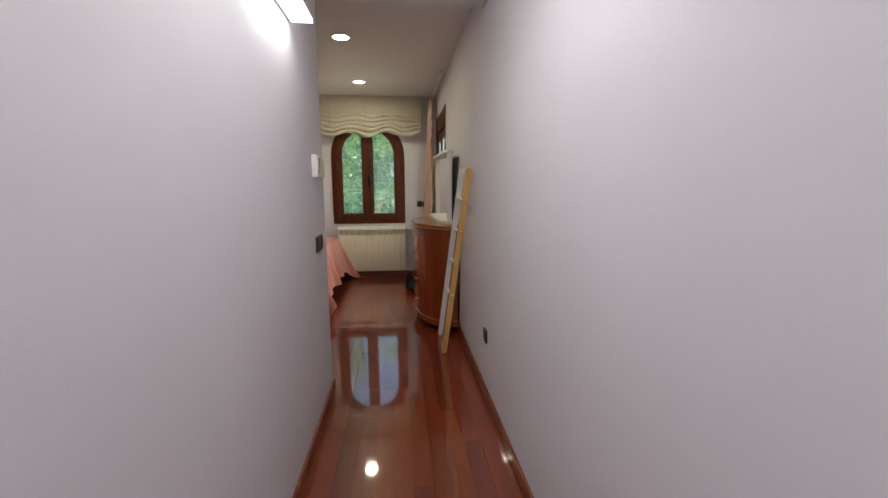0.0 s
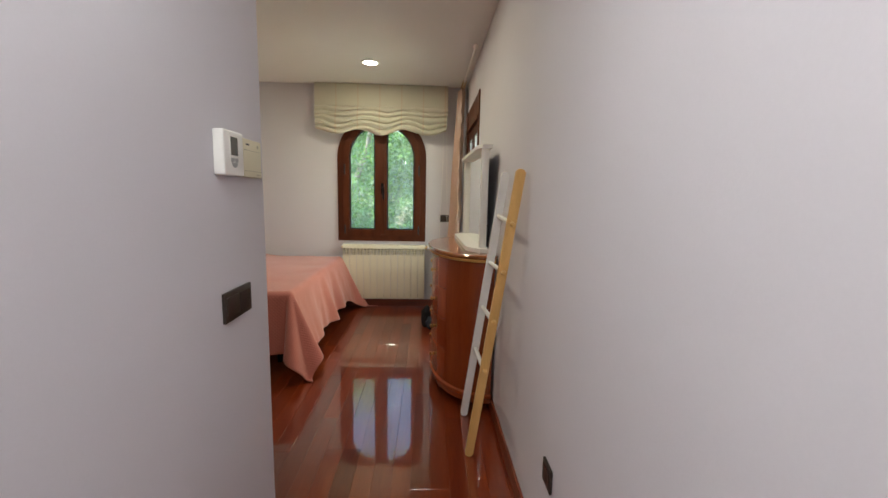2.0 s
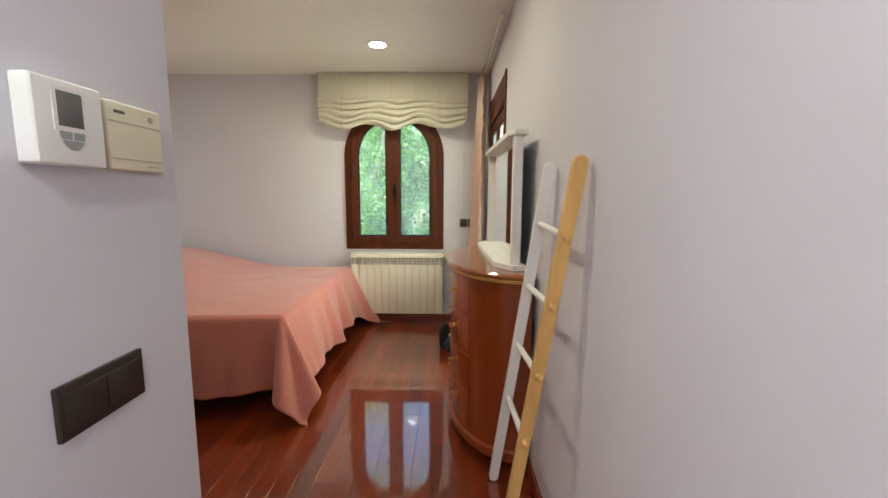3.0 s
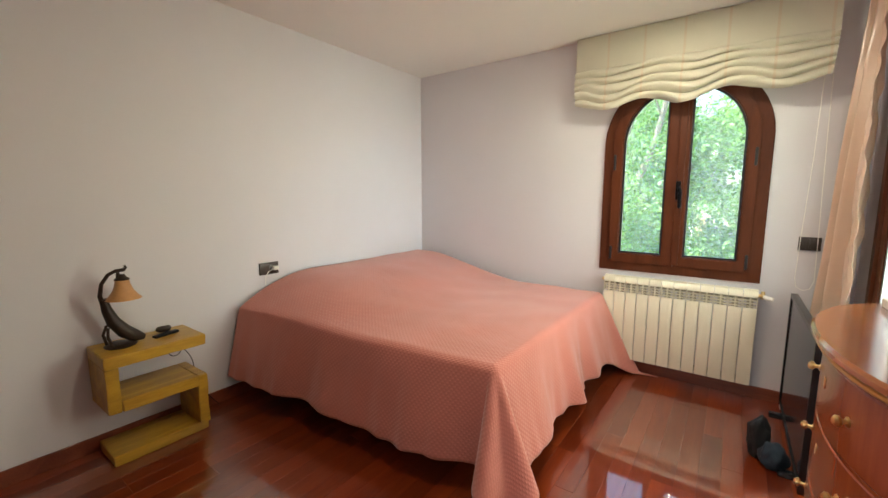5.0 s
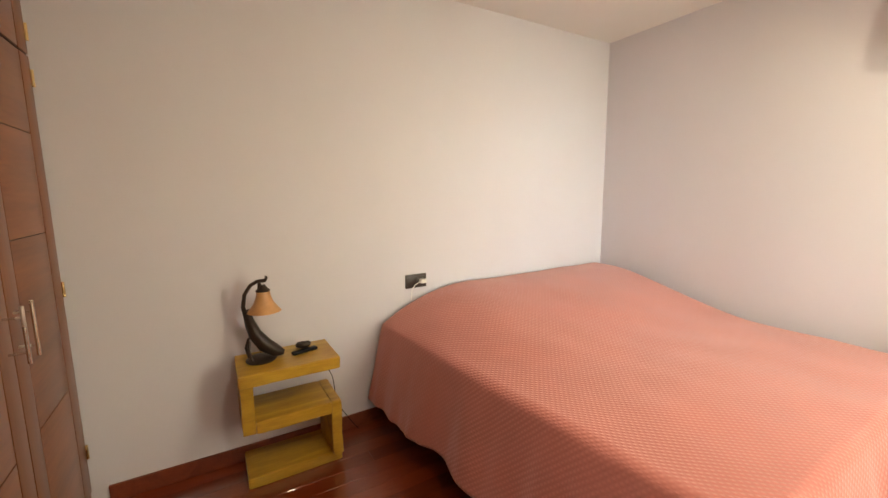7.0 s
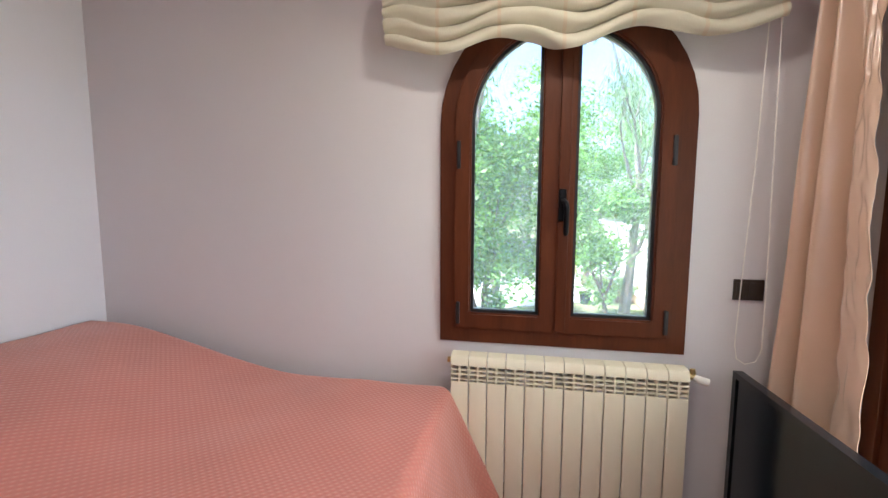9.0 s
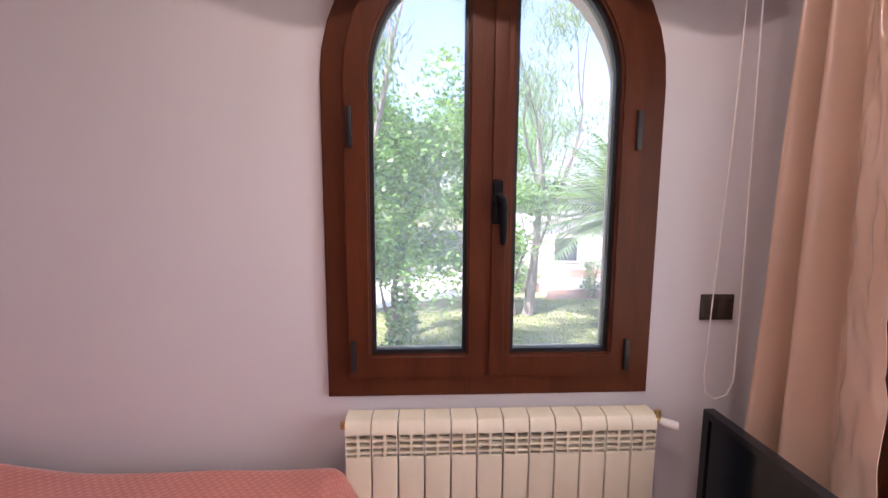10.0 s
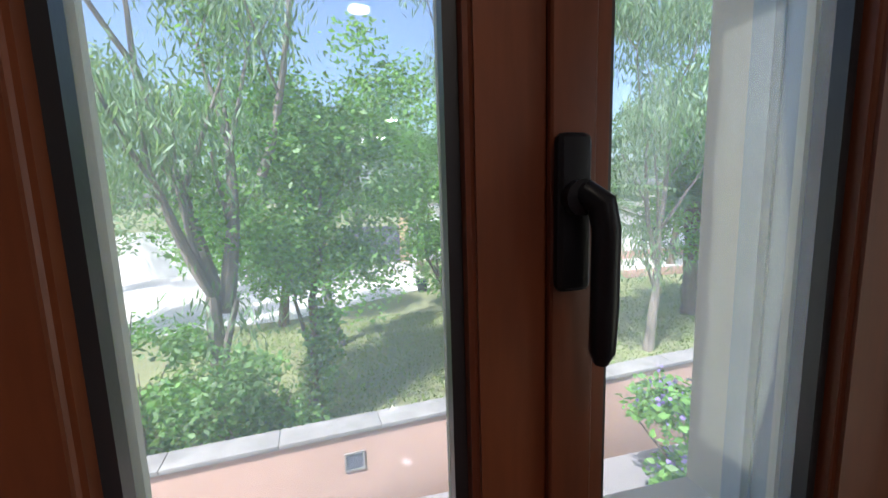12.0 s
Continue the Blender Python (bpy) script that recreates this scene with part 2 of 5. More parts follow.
M_FRAME = wood("window_frame_oak_foil", (0.060, 0.0145, 0.005), (0.110, 0.029, 0.0095), "z", 0.46, 0.0, 3.0, 0.06)
M_FRAMEH = wood("window_frame_oak_foil_flat", (0.060, 0.0145, 0.005), (0.110, 0.029, 0.0095), "x", 0.46, 0.0, 3.0, 0.06)
for m in (M_FRAME, M_FRAMEH):
    m.node_tree.nodes["Principled BSDF"].inputs["Specular IOR Level"].default_value = 0.25
M_GASKET = mat("black_rubber", (0.012, 0.013, 0.016), 0.4, vary=0.1)
M_BLACK = mat("black_lacquered_metal", (0.006, 0.006, 0.008), 0.34, vary=0.15, bump=0.02, spec=0.12)
M_ALU = mat("brushed_aluminium", (0.55, 0.56, 0.58), 0.3, 0.9, vary=0.08, bump=0.02)
M_GUIDE = mat("grey_painted_guide", (0.20, 0.205, 0.22), 0.4, 0.0, vary=0.08, bump=0.02)
M_STEEL = mat("satin_steel_handle", (0.72, 0.68, 0.60), 0.28, 1.0, vary=0.06, bump=0.02)
M_BRASS = mat("aged_brass", (0.72, 0.52, 0.24), 0.28, 1.0, vary=0.12, bump=0.03)
M_GLASS = clear_glass("window_glass")
M_RAD = mat("cream_radiator_enamel", (0.80, 0.75, 0.60), 0.3, vary=0.03, bump=0.02)
# darker cream: shade painted into the radiator's inner parts; also colours small fittings
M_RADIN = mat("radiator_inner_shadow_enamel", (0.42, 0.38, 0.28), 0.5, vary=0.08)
M_BLIND = thin_cloth("cream_blind_linen", (0.64, 0.60, 0.49), 0.22, 0.85, 0.15, (0.245, -0.03, (0.62, 0.33, 0.16)))
M_CURT = thin_cloth("rose_beige_satin", (0.74, 0.52, 0.39), 0.2, 0.24, 0.1, None, 300, 0.04)
M_CURT.node_tree.nodes["Principled BSDF"].inputs["Specular IOR Level"].default_value = 1.0
M_COVER = coverlet_cloth()
M_BEDBASE = mat("black_bed_base_cloth", (0.018, 0.015, 0.016), 0.85, vary=0.2)
M_DRES = wood("dresser_cherry_lacquer", (0.19, 0.028, 0.006), (0.29, 0.060, 0.012), "z", 0.26, 0.35, 2.2, 0.05, 0.02)
M_DREST = wood("dresser_top_cherry", (0.22, 0.065, 0.018), (0.40, 0.14, 0.045), "y", 0.2, 0.6, 2.2, 0.05, 0.02)
M_GILT = mat("worn_gold_edge", (0.60, 0.33, 0.085), 0.32, 0.2, vary=0.2, scale=14)
M_WHITE = mat("white_lacquer", (0.80, 0.78, 0.73), 0.35, vary=0.03, bump=0.02)
M_MIRROR = bpy.data.materials.new("mirror_silver")
M_MIRROR.use_nodes = True
M_MIRROR.node_tree.nodes["Principled BSDF"].inputs["Base Color"].default_value = (0.9, 0.92, 0.91, 1)
M_MIRROR.node_tree.nodes["Principled BSDF"].inputs["Metallic"].default_value = 1.0
M_MIRROR.node_tree.nodes["Principled BSDF"].inputs["Roughness"].default_value = 0.015
M_LADW = mat("white_painted_ladder", (0.82, 0.80, 0.76), 0.45, vary=0.04, bump=0.04)
M_LADY = wood("pale_pine_ladder", (0.58, 0.33, 0.10), (0.75, 0.47, 0.17), "z", 0.45, 0.0, 3.0, 0.05)
M_STAND = wood("yellow_acacia_slab", (0.26, 0.125, 0.010), (0.56, 0.34, 0.035), "y", 0.35, 0.2, 4.0, 0.12, 0.08)
M_IRON = mat("dark_bronze_casting", (0.035, 0.022, 0.016), 0.42, 0.4, vary=0.3, scale=30, bump=0.3)
M_SHADE = mat("amber_ceramic_shade", (0.50, 0.26, 0.10), 0.4, vary=0.22, scale=18, bump=0.1)
M_PLASTIC = mat("white_plastic", (0.82, 0.80, 0.76), 0.4, vary=0.02, bump=0.01)
M_IVORY = mat("ivory_plastic", (0.74, 0.68, 0.50), 0.4, vary=0.03, bump=0.01)
M_SCREEN = mat("grey_display", (0.13, 0.13, 0.12), 0.2, vary=0.1, bump=0)
M_KEYS = mat("grey_rubber_keys", (0.34, 0.35, 0.34), 0.5, vary=0.05, bump=0.02)
M_PLATE = mat("dark_bronze_switch", (0.045, 0.032, 0.026), 0.35, 0.3, vary=0.08, bump=0.02)
M_TVF = mat("black_tv_plastic", (0.010, 0.012, 0.016), 0.22, vary=0.1, bump=0.01)
M_TVS = mat("black_glossy_screen", (0.006, 0.010, 0.014), 0.12, vary=0.1, bump=0)
M_BAG = mat("black_cloth", (0.010, 0.010, 0.012), 0.85, vary=0.2, bump=0.2)
M_BLUE = mat("blue_grey_cloth", (0.016, 0.030, 0.050), 0.8, vary=0.2, bump=0.2)
M_LED = glow("downlight_diffuser", (1.0, 0.92, 0.78), 6)
M_LEDW = glow("wall_lamp_diffuser", (1.0, 0.96, 0.92), 1.6)
M_RENDER_W = mat("white_outside_render", (0.80, 0.79, 0.76), 0.85, vary=0.06, scale=1.2, bump=0.1)
M_SALMON = mat("salmon_outside_render", (0.48, 0.315, 0.24), 0.85, vary=0.14, scale=1.6, fine=50, bump=0.2)
M_SILL = mat("grey_sill_stone", (0.30, 0.29, 0.28), 0.7, vary=0.15, scale=8)
M_REVEAL = mat("cream_reveal_render", (0.46, 0.37, 0.26), 0.85, vary=0.06, scale=2)
M_COPING = mat("weathered_coping_stone", (0.25, 0.238, 0.22), 0.85, vary=0.28, scale=4, bump=0.2)
M_TERRACE = mat("grey_terrace_floor", (0.23, 0.215, 0.21), 0.8, vary=0.12, scale=2, bump=0.1)
M_PATIO = mat("pale_concrete_drive", (0.62, 0.59, 0.55), 0.85, vary=0.10, scale=0.8, bump=0.1)
M_SOIL = mat("dry_lawn_ground", (0.19, 0.20, 0.095), 0.95, vary=0.35, scale=0.9, fine=14, bump=0.4)
M_GRASS = leaf("lawn_blades", (0.20, 0.29, 0.085), 0.4)
M_BARK = mat("grey_eucalyptus_bark", (0.23, 0.195, 0.17), 0.85, vary=0.25, scale=5, fine=30, bump=0.4, stretch=(1, 1, 0.25))
M_BARKD = mat("brown_rough_bark", (0.16, 0.12, 0.09), 0.9, vary=0.3, scale=9, fine=40, bump=0.6)
M_LEAF_A = leaf("broadleaf_green", (0.15, 0.30, 0.075), 0.5)
M_LEAF_B = leaf("eucalyptus_grey_green", (0.19, 0.29, 0.17))
M_LEAF_C = leaf("shrub_green", (0.13, 0.24, 0.08), 0.45)
M_PALM = leaf("palm_frond_green", (0.13, 0.22, 0.10), 0.3)
M_FLOWER = leaf("violet_flowers", (0.28, 0.20, 0.55), 0.3)
M_GATE = mat("slate_gate_metal", (0.13, 0.14, 0.17), 0.5, 0.2, vary=0.06)
M_PILLAR = mat("ochre_stone_pillar", (0.55, 0.42, 0.24), 0.85, vary=0.2, scale=5)
M_ODOOR = wood("orange_outside_door", (0.36, 0.15, 0.035), (0.52, 0.24, 0.07), "z", 0.4, 0.1)
M_POT = mat("terracotta_pot", (0.42, 0.19, 0.10), 0.8, vary=0.15)
M_POTD = mat("dark_plastic_pot", (0.03, 0.04, 0.045), 0.6, vary=0.15)
M_OGLASS = mat("dark_far_window_glass", (0.05, 0.06, 0.07), 0.08, vary=0.1, bump=0)


# ---- building helpers ----
def box(bm, x0, x1, y0, y1, z0, z1, bevel=0.0, seg=2):
    r = bmesh.ops.create_cube(bm, size=1.0, matrix=Matrix.Translation(((x0 + x1) / 2, (y0 + y1) / 2, (z0 + z1) / 2)) @ Matrix.Diagonal((abs(x1 - x0), abs(y1 - y0), abs(z1 - z0), 1)))
    if bevel:
        edges = list({e for v in r["verts"] for e in v.link_edges})
        bmesh.ops.bevel(bm, geom=edges, offset=bevel, segments=seg, affect="EDGES", profile=0.6)
    return bm


def boxed(*args, **kw):
    return box(bmesh.new(), *args, **kw)


def tube(bm, path, radii, sides=10, cap=True):
    """A tapered round bar along a path."""
    pts = [Vector(p) for p in path]
    if not isinstance(radii, (list, tuple)):
        radii = [radii] * len(pts)
    rings, side = [], None
    for i, p in enumerate(pts):
        d = (pts[min(i + 1, len(pts) - 1)] - pts[max(i - 1, 0)]).normalized()
        if side is None:
            side = d.orthogonal().normalized()
        side = (side - d * side.dot(d))
        side = side.normalized() if side.length > 1e-6 else d.orthogonal().normalized()
        up = d.cross(side)
        rings.append([bm.verts.new(p + radii[i] * (math.cos(a) * side + math.sin(a) * up)) for a in (2 * math.pi * k / sides for k in range(sides))])
    for a, b in zip(rings, rings[1:]):
        for k in range(sides):
            bm.faces.new((a[k], a[(k + 1) % sides], b[(k + 1) % sides], b[k]))
    if cap:
        bm.faces.new(rings[0][::-1])
        bm.faces.new(rings[-1])
    return bm


def lathe(bm, profile, centre=(0, 0, 0), sides=24):
    """Turns (radius, height) pairs round the upright axis."""
    cx, cy, cz = centre
    rings = [[bm.verts.new((cx + r * math.cos(2 * math.pi * k / sides), cy + r * math.sin(2 * math.pi * k / sides), cz + h)) for k in range(sides)] for r, h in profile]
    for a, b in zip(rings, rings[1:]):
        for k in range(sides):
            bm.faces.new((a[k], a[(k + 1) % sides], b[(k + 1) % sides], b[k]))
    return bm


def prism(bm, outline, axis, lo, hi):
    """A flat outline of (u, v) pairs given thickness along an axis."""
    def at(u, v, w):
        return {"x": (w, u, v), "y": (u, w, v), "z": (u, v, w)}[axis]
    a = [bm.verts.new(at(u, v, lo)) for u, v in outline]
    b = [bm.verts.new(at(u, v, hi)) for u, v in outline]
    bm.faces.new(a)
    bm.faces.new(b[::-1])
    for k in range(len(a)):
        j = (k + 1) % len(a)
        bm.faces.new((a[k], b[k], b[j], a[j]))
    return bm


def ring_prism(bm, outer, inner, axis, lo, hi, closed=True):
    """A band between two outlines with equal counts, given thickness along an axis."""
    def at(u, v, w):
        return {"x": (w, u, v), "y": (u, w, v), "z": (u, v, w)}[axis]
    loops = [[bm.verts.new(at(u, v, w)) for u, v in path] for path, w in ((outer, lo), (inner, lo), (inner, hi), (outer, hi))]
    n = len(outer)
    for k in range(n if closed else n - 1):
        j = (k + 1) % n
        for a, b in zip(loops, loops[1:] + loops[:1]):
            bm.faces.new((a[k], a[j], b[j], b[k]))
    return bm


def sheet(bm, nu, nv, f):
    g = [[bm.verts.new(f(i / nu, j / nv)) for j in range(nv + 1)] for i in range(nu + 1)]
    uv = bm.loops.layers.uv.verify()
    for i in range(nu):
        for j in range(nv):
            face = bm.faces.new((g[i][j], g[i + 1][j], g[i + 1][j + 1], g[i][j + 1]))
            for lp, (a, b) in zip(face.loops, ((i, j), (i + 1, j), (i + 1, j + 1), (i, j + 1))):
                lp[uv].uv = (a / nu, b / nv)
    return bm


def mesh_of(name, bm, material, smooth=None):
    bmesh.ops.recalc_face_normals(bm, faces=bm.faces)
    me = bpy.data.meshes.new(name)
    bm.to_mesh(me)
    bm.free()
    me.materials.append(material)
    if smooth:
        me.shade_smooth()
        me.set_sharp_from_angle(angle=radians(smooth))
    return me


def thing(name, label, category, at=(0, 0, 0), group=""):
    """A thing: an Empty at its base that carries its parts."""
    ob = new(name)
    ob.location = at
    ob.empty_display_size = 0.05
    return tagged(ob, label, category, group)


def part(name, bm, material, parent, label="", smooth=35):
    """One mesh object under a thing or a part, given in world places."""
    ob = new(name, mesh_of(name, bm, material, smooth))
    ob.parent = parent
    ob.matrix_parent_inverse = Matrix.Translation(-world_of(parent))
    if label:
        tagged(ob, label)
    return ob


def world_of(ob):
    p = Vector(ob.location)
    return p


def solid(name, bm, material, label, category, kind="", smooth=35, group=""):
    return tagged(new(name, mesh_of(name, bm, material, smooth)), label, category, group, kind)


def structure(name, bm, material, label, smooth=None):
    return solid(name, bm, material, label, name.split("_")[0], "structure", smooth)


# ---- the large structure ----
XW, XE, YN, YS = -2.625, 0.715, 6.0, -1.3      # room faces west, east, north; corridor's south end
XC, YC = -0.275, 2.62                          # corridor's west face and the end of that wall
HIGH, LOW = 2.572, 2.405                       # ceilings of room and corridor
WC, WA, WB, WS = -0.252, 0.515, 0.795, 1.765   # window: centre, half width, bottom, springing
WALL_T = 0.29
DOOR_Y0, DOOR_Y1, DOOR_TOP = 4.69, 5.72, 2.24  # terrace door in the east wall


def arch(d, n=20, c=WC, start=0.0, end=math.pi):
    """The window's outline, set in by d: bottom corners, then the round head from right to left."""
    r = WA - d
    return [(c - r, WB + d), (c + r, WB + d)] + [(c + r * math.cos(start + (end - start) * k / n), WS + r * math.sin(start + (end - start) * k / n)) for k in range(n + 1)]


def north_wall():
    bm = bmesh.new()
    hole = arch(0.022)
    x0, x1, z0, z1 = XW - 0.25, XE + WALL_T, -0.2, HIGH + 0.25
    for y, flip in ((YN, False), (YN + WALL_T, True)):
        def face(*pts):
            vs = [bm.verts.new((u, y, v)) for u, v in pts]
            bm.faces.new(vs[::-1] if flip else vs)
        a, b = hole[0][0], hole[1][0]
        face((x0, z0), (a, z0), (a, WS), (x0, WS))
        face((b, z0), (x1, z0), (x1, WS), (b, WS))
        face((a, z0), (b, z0), hole[1], hole[0])
        face((x0, WS), (a, WS), (a, z1), (x0, z1))
        face((b, WS), (x1, WS), (x1, z1), (b, z1))
        for p, q in zip(hole[2:], hole[3:]):
            face(p, (p[0], z1), (q[0], z1), q)
    n = len(hole)
    for k in range(n):
        p, q = hole[k], hole[(k + 1) % n]
        bm.faces.new([bm.verts.new(v) for v in ((p[0], YN, p[1]), (q[0], YN, q[1]), (q[0], YN + WALL_T, q[1]), (p[0], YN + WALL_T, p[1]))])
    for p, q in (((x0, z0), (x1, z0)), ((x1, z0), (x1, z1)), ((x1, z1), (x0, z1)), ((x0, z1), (x0, z0))):
        bm.faces.new([bm.verts.new(v) for v in ((p[0], YN, p[1]), (p[0], YN + WALL_T, p[1]), (q[0], YN + WALL_T, q[1]), (q[0], YN, q[1]))])
    bmesh.ops.remove_doubles(bm, verts=bm.verts, dist=0.0005)
    return bm


structure("wall_north", north_wall(), M_WALL, "pale lilac painted wall around the arched window")
structure("wall_outside_north", boxed(XW - 0.25, WC - WA, YN + WALL_T, YN + WALL_T + 0.01, -3.2, 3.4), M_RENDER_W, "white rendered outside face of the house beside the window")
structure("wall_outside_base", boxed(XW - 0.25, XE + WALL_T, YN, YN + WALL_T, -3.2, -0.204), M_RENDER_W, "white rendered outside base of the house")
structure("wall_west", boxed(XW - 0.2, XW, YC - 0.7, YN, -0.2, HIGH + 0.25), M_WALL, "pale lilac painted wall behind the bed")
bm = bmesh.new()
box(bm, XE, XE + WALL_T, YS - 0.2, DOOR_Y0, -0.2, HIGH + 0.25)
box(bm, XE, XE + WALL_T, DOOR_Y1, YN, -0.2, HIGH + 0.25)
box(bm, XE, XE + WALL_T, DOOR_Y0, DOOR_Y1, DOOR_TOP, HIGH + 0.25)
box(bm, XE, XE + WALL_T, DOOR_Y0, DOOR_Y1, -0.2, -0.004)
structure("wall_east", bm, M_WALL, "pale lilac painted wall with the terrace door opening")
structure("wall_corridor", boxed(XC - 0.15, XC, YS - 0.2, YC, -0.2, HIGH + 0.25, bevel=0.006), M_WALL, "pale lilac corridor wall with a clean outer corner")
structure("wall_behind_wardrobe", boxed(XW, XC - 0.15, YC - 0.72, YC - 0.62, -0.2, HIGH + 0.25), M_WALL, "plain painted wall behind the wardrobe")
structure("wall_south", boxed(XC - 0.15, XE, YS - 0.2, YS, -0.2, HIGH + 0.25), M_WALL, "plain painted wall closing the corridor")
structure("ceiling_room", boxed(XW, XE, YC + 0.02, YN, HIGH, HIGH + 0.2), M_CEIL, "off-white painted bedroom ceiling")
structure("ceiling_wardrobe", boxed(XW, XC - 0.15, YC - 0.62, YC + 0.02, HIGH, HIGH + 0.2), M_CEIL, "off-white painted ceiling above the wardrobe")
structure("ceiling_corridor", boxed(XC, XE, YS, YC + 0.02, LOW, HIGH + 0.2), M_CEIL, "lower off-white corridor ceiling with a stepped edge")
floor = structure("floor", boxed(XW - 0.2, XE + WALL_T, YS - 0.2, YN, -0.2, -0.012), M_GAP, "dark red varnished hardwood plank floor")


def skirting(name, x0, x1, y0, y1):
    structure(name, boxed(x0, x1, y0, y1, 0.0, 0.082, bevel=0.004), M_SKIRT, "dark red varnished wooden skirting board")


skirting("baseboard_west", XW, XW + 0.014, YC + 0.01, YN - 0.014)
skirting("baseboard_north", XW, XE, YN - 0.014, YN)
skirting("baseboard_east", XE - 0.014, XE, YS, DOOR_Y0 - 0.07)
skirting("baseboard_corridor", XC, XC + 0.014, YS, YC)
skirting("baseboard_corridor_end", XC - 0.15, XC + 0.014, YC, YC + 0.014)


# ---- arched window ----
def half_sash(s):
    """One casement: outer path and inner path with equal counts; s is -1 or 1."""
    n, d0, d1, mid = 14, 0.062, 0.138, 0.057 if s > 0 else 0.080
    r0, r1 = WA - d0, WA - d1
    outer = [(WC + s * 0.003, WB + d0), (WC + s * r0, WB + d0)] + [(WC + s * r0 * math.cos(a), WS + r0 * math.sin(a)) for a in (math.acos(0.003 / r0) * k / n for k in range(n + 1))]
    inner = [(WC + s * mid, WB + d1), (WC + s * r1, WB + d1)] + [(WC + s * r1 * math.cos(a), WS + r1 * math.sin(a)) for a in (math.acos(mid / r1) * k / n for k in range(n + 1))]
    return outer, inner


def grown(path, d, s):
    """The inner path moved d into the opening."""
    n, mid = 14, (0.057 if s > 0 else 0.080) + d
    r = WA - 0.138 - d
    return [(WC + s * mid, WB + 0.138 + d), (WC + s * r, WB + 0.138 + d)] + [(WC + s * r * math.cos(a), WS + r * math.sin(a)) for a in (math.acos(mid / r) * k / n for k in range(n + 1))]


window = thing("window_1", "arched brown wooden casement window, closed, with black hinges", "window", (WC, YN, WB))
window["kind"] = "structure"
bm = ring_prism(bmesh.new(), arch(0.0), arch(0.068), "y", 5.984, 6.062)
bmesh.ops.bevel(bm, geom=[e for e in bm.edges if all(abs(v.co.y - 5.984) < 1e-4 for v in e.verts)], offset=0.004, segments=2, affect="EDGES")
part("window_frame", bm, M_FRAME, window, "brown wooden fixed arched frame")
for s in (-1, 1):
    outer, inner = half_sash(s)
    bm = ring_prism(bmesh.new(), outer, inner, "y", 5.972, 6.045)
    bmesh.ops.bevel(bm, geom=[e for e in bm.edges if all(abs(v.co.y - 5.972) < 1e-4 for v in e.verts)], offset=0.007, segments=3, affect="EDGES")
    sash = part("casement", bm, M_FRAME, window, "brown wooden casement with rounded inner edge")
    part("gasket", ring_prism(bmesh.new(), grown(inner, -0.002, s), grown(inner, 0.013, s), "y", 5.993, 6.010), M_GASKET, sash, "black rubber glazing seal")
    part("bead", ring_prism(bmesh.new(), grown(inner, -0.003, s), grown(inner, 0.008, s), "y", 6.034, 6.044), M_RADIN, sash, "pale metal outer glazing bead")
    pane = part("pane", prism(bmesh.new(), grown(inner, 0.001, s), "y", 6.011, 6.015), M_GLASS, sash, "clear window glass", None)
    pane.visible_shadow = False
    for hz in (0.931, 1.627):
        hx = WC + s * 0.431
        hinge = part("hinge", boxed(hx - 0.008, hx + 0.008, 5.962, 5.975, hz - 0.050 if hz < 1.2 else hz - 0.058, hz + 0.050 if hz < 1.2 else hz + 0.058, bevel=0.003), M_GASKET, sash, "black metal hinge")
part("cover_strip", boxed(WC - 0.010, WC + 0.034, 5.962, 5.973, WB + 0.075, WS + 0.41, bevel=0.005, seg=3), M_FRAME, window, "brown wooden strip over the meeting edges")
hx = WC + 0.006
bm = boxed(hx - 0.016, hx + 0.016, 5.948, 5.963, 1.345, 1.478, bevel=0.009, seg=3)
plate = part("handle_plate", bm, M_BLACK, window, "black metal handle plate")
bm = lathe(bmesh.new(), [(0.0, 0), (0.014, 0), (0.015, 0.012), (0.0, 0.016)], (0, 0, 0), 16)
bm.transform(Matrix.Translation((hx, 5.95, 1.425)) @ Matrix.Rotation(radians(90), 4, "X"))
tube(bm, [(hx, 5.950, 1.425), (hx + 0.003, 5.938, 1.428), (hx + 0.011, 5.931, 1.420), (hx + 0.015, 5.930, 1.400), (hx + 0.015, 5.930, 1.34), (hx + 0.015, 5.932, 1.298), (hx + 0.015, 5.933, 1.286)], [0.010, 0.011, 0.012, 0.0115, 0.0115, 0.011, 0.006], 12)
part("handle", bm, M_BLACK, plate, "black metal lever handle")
bm = boxed(WC - WA - 0.02, WC + WA + 0.02, 6.06, YN + WALL_T + 0.02, WB - 0.045, WB + 0.004, bevel=0.005)
part("window_sill", bm, M_SILL, window, "pale stone outer sill")

hole = arch(0.022)
inset = arch(0.026)
structure("window_reveal", ring_prism(bmesh.new(), hole, inset, "y", 6.21, YN + WALL_T), M_REVEAL, "white rendered outer reveal of the window", 40)
structure("window_guide", ring_prism(bmesh.new(), hole, arch(0.034), "y", 6.064, 6.205), M_GUIDE, "grey metal screen guide around the outer window", 40)

for sy in (6.098, 6.150):
    structure("window_brush_seal", ring_prism(bmesh.new(), arch(0.0335), arch(0.040), "y", sy, sy + 0.014), M_GASKET, "dark brush seal in the screen guide", 40)

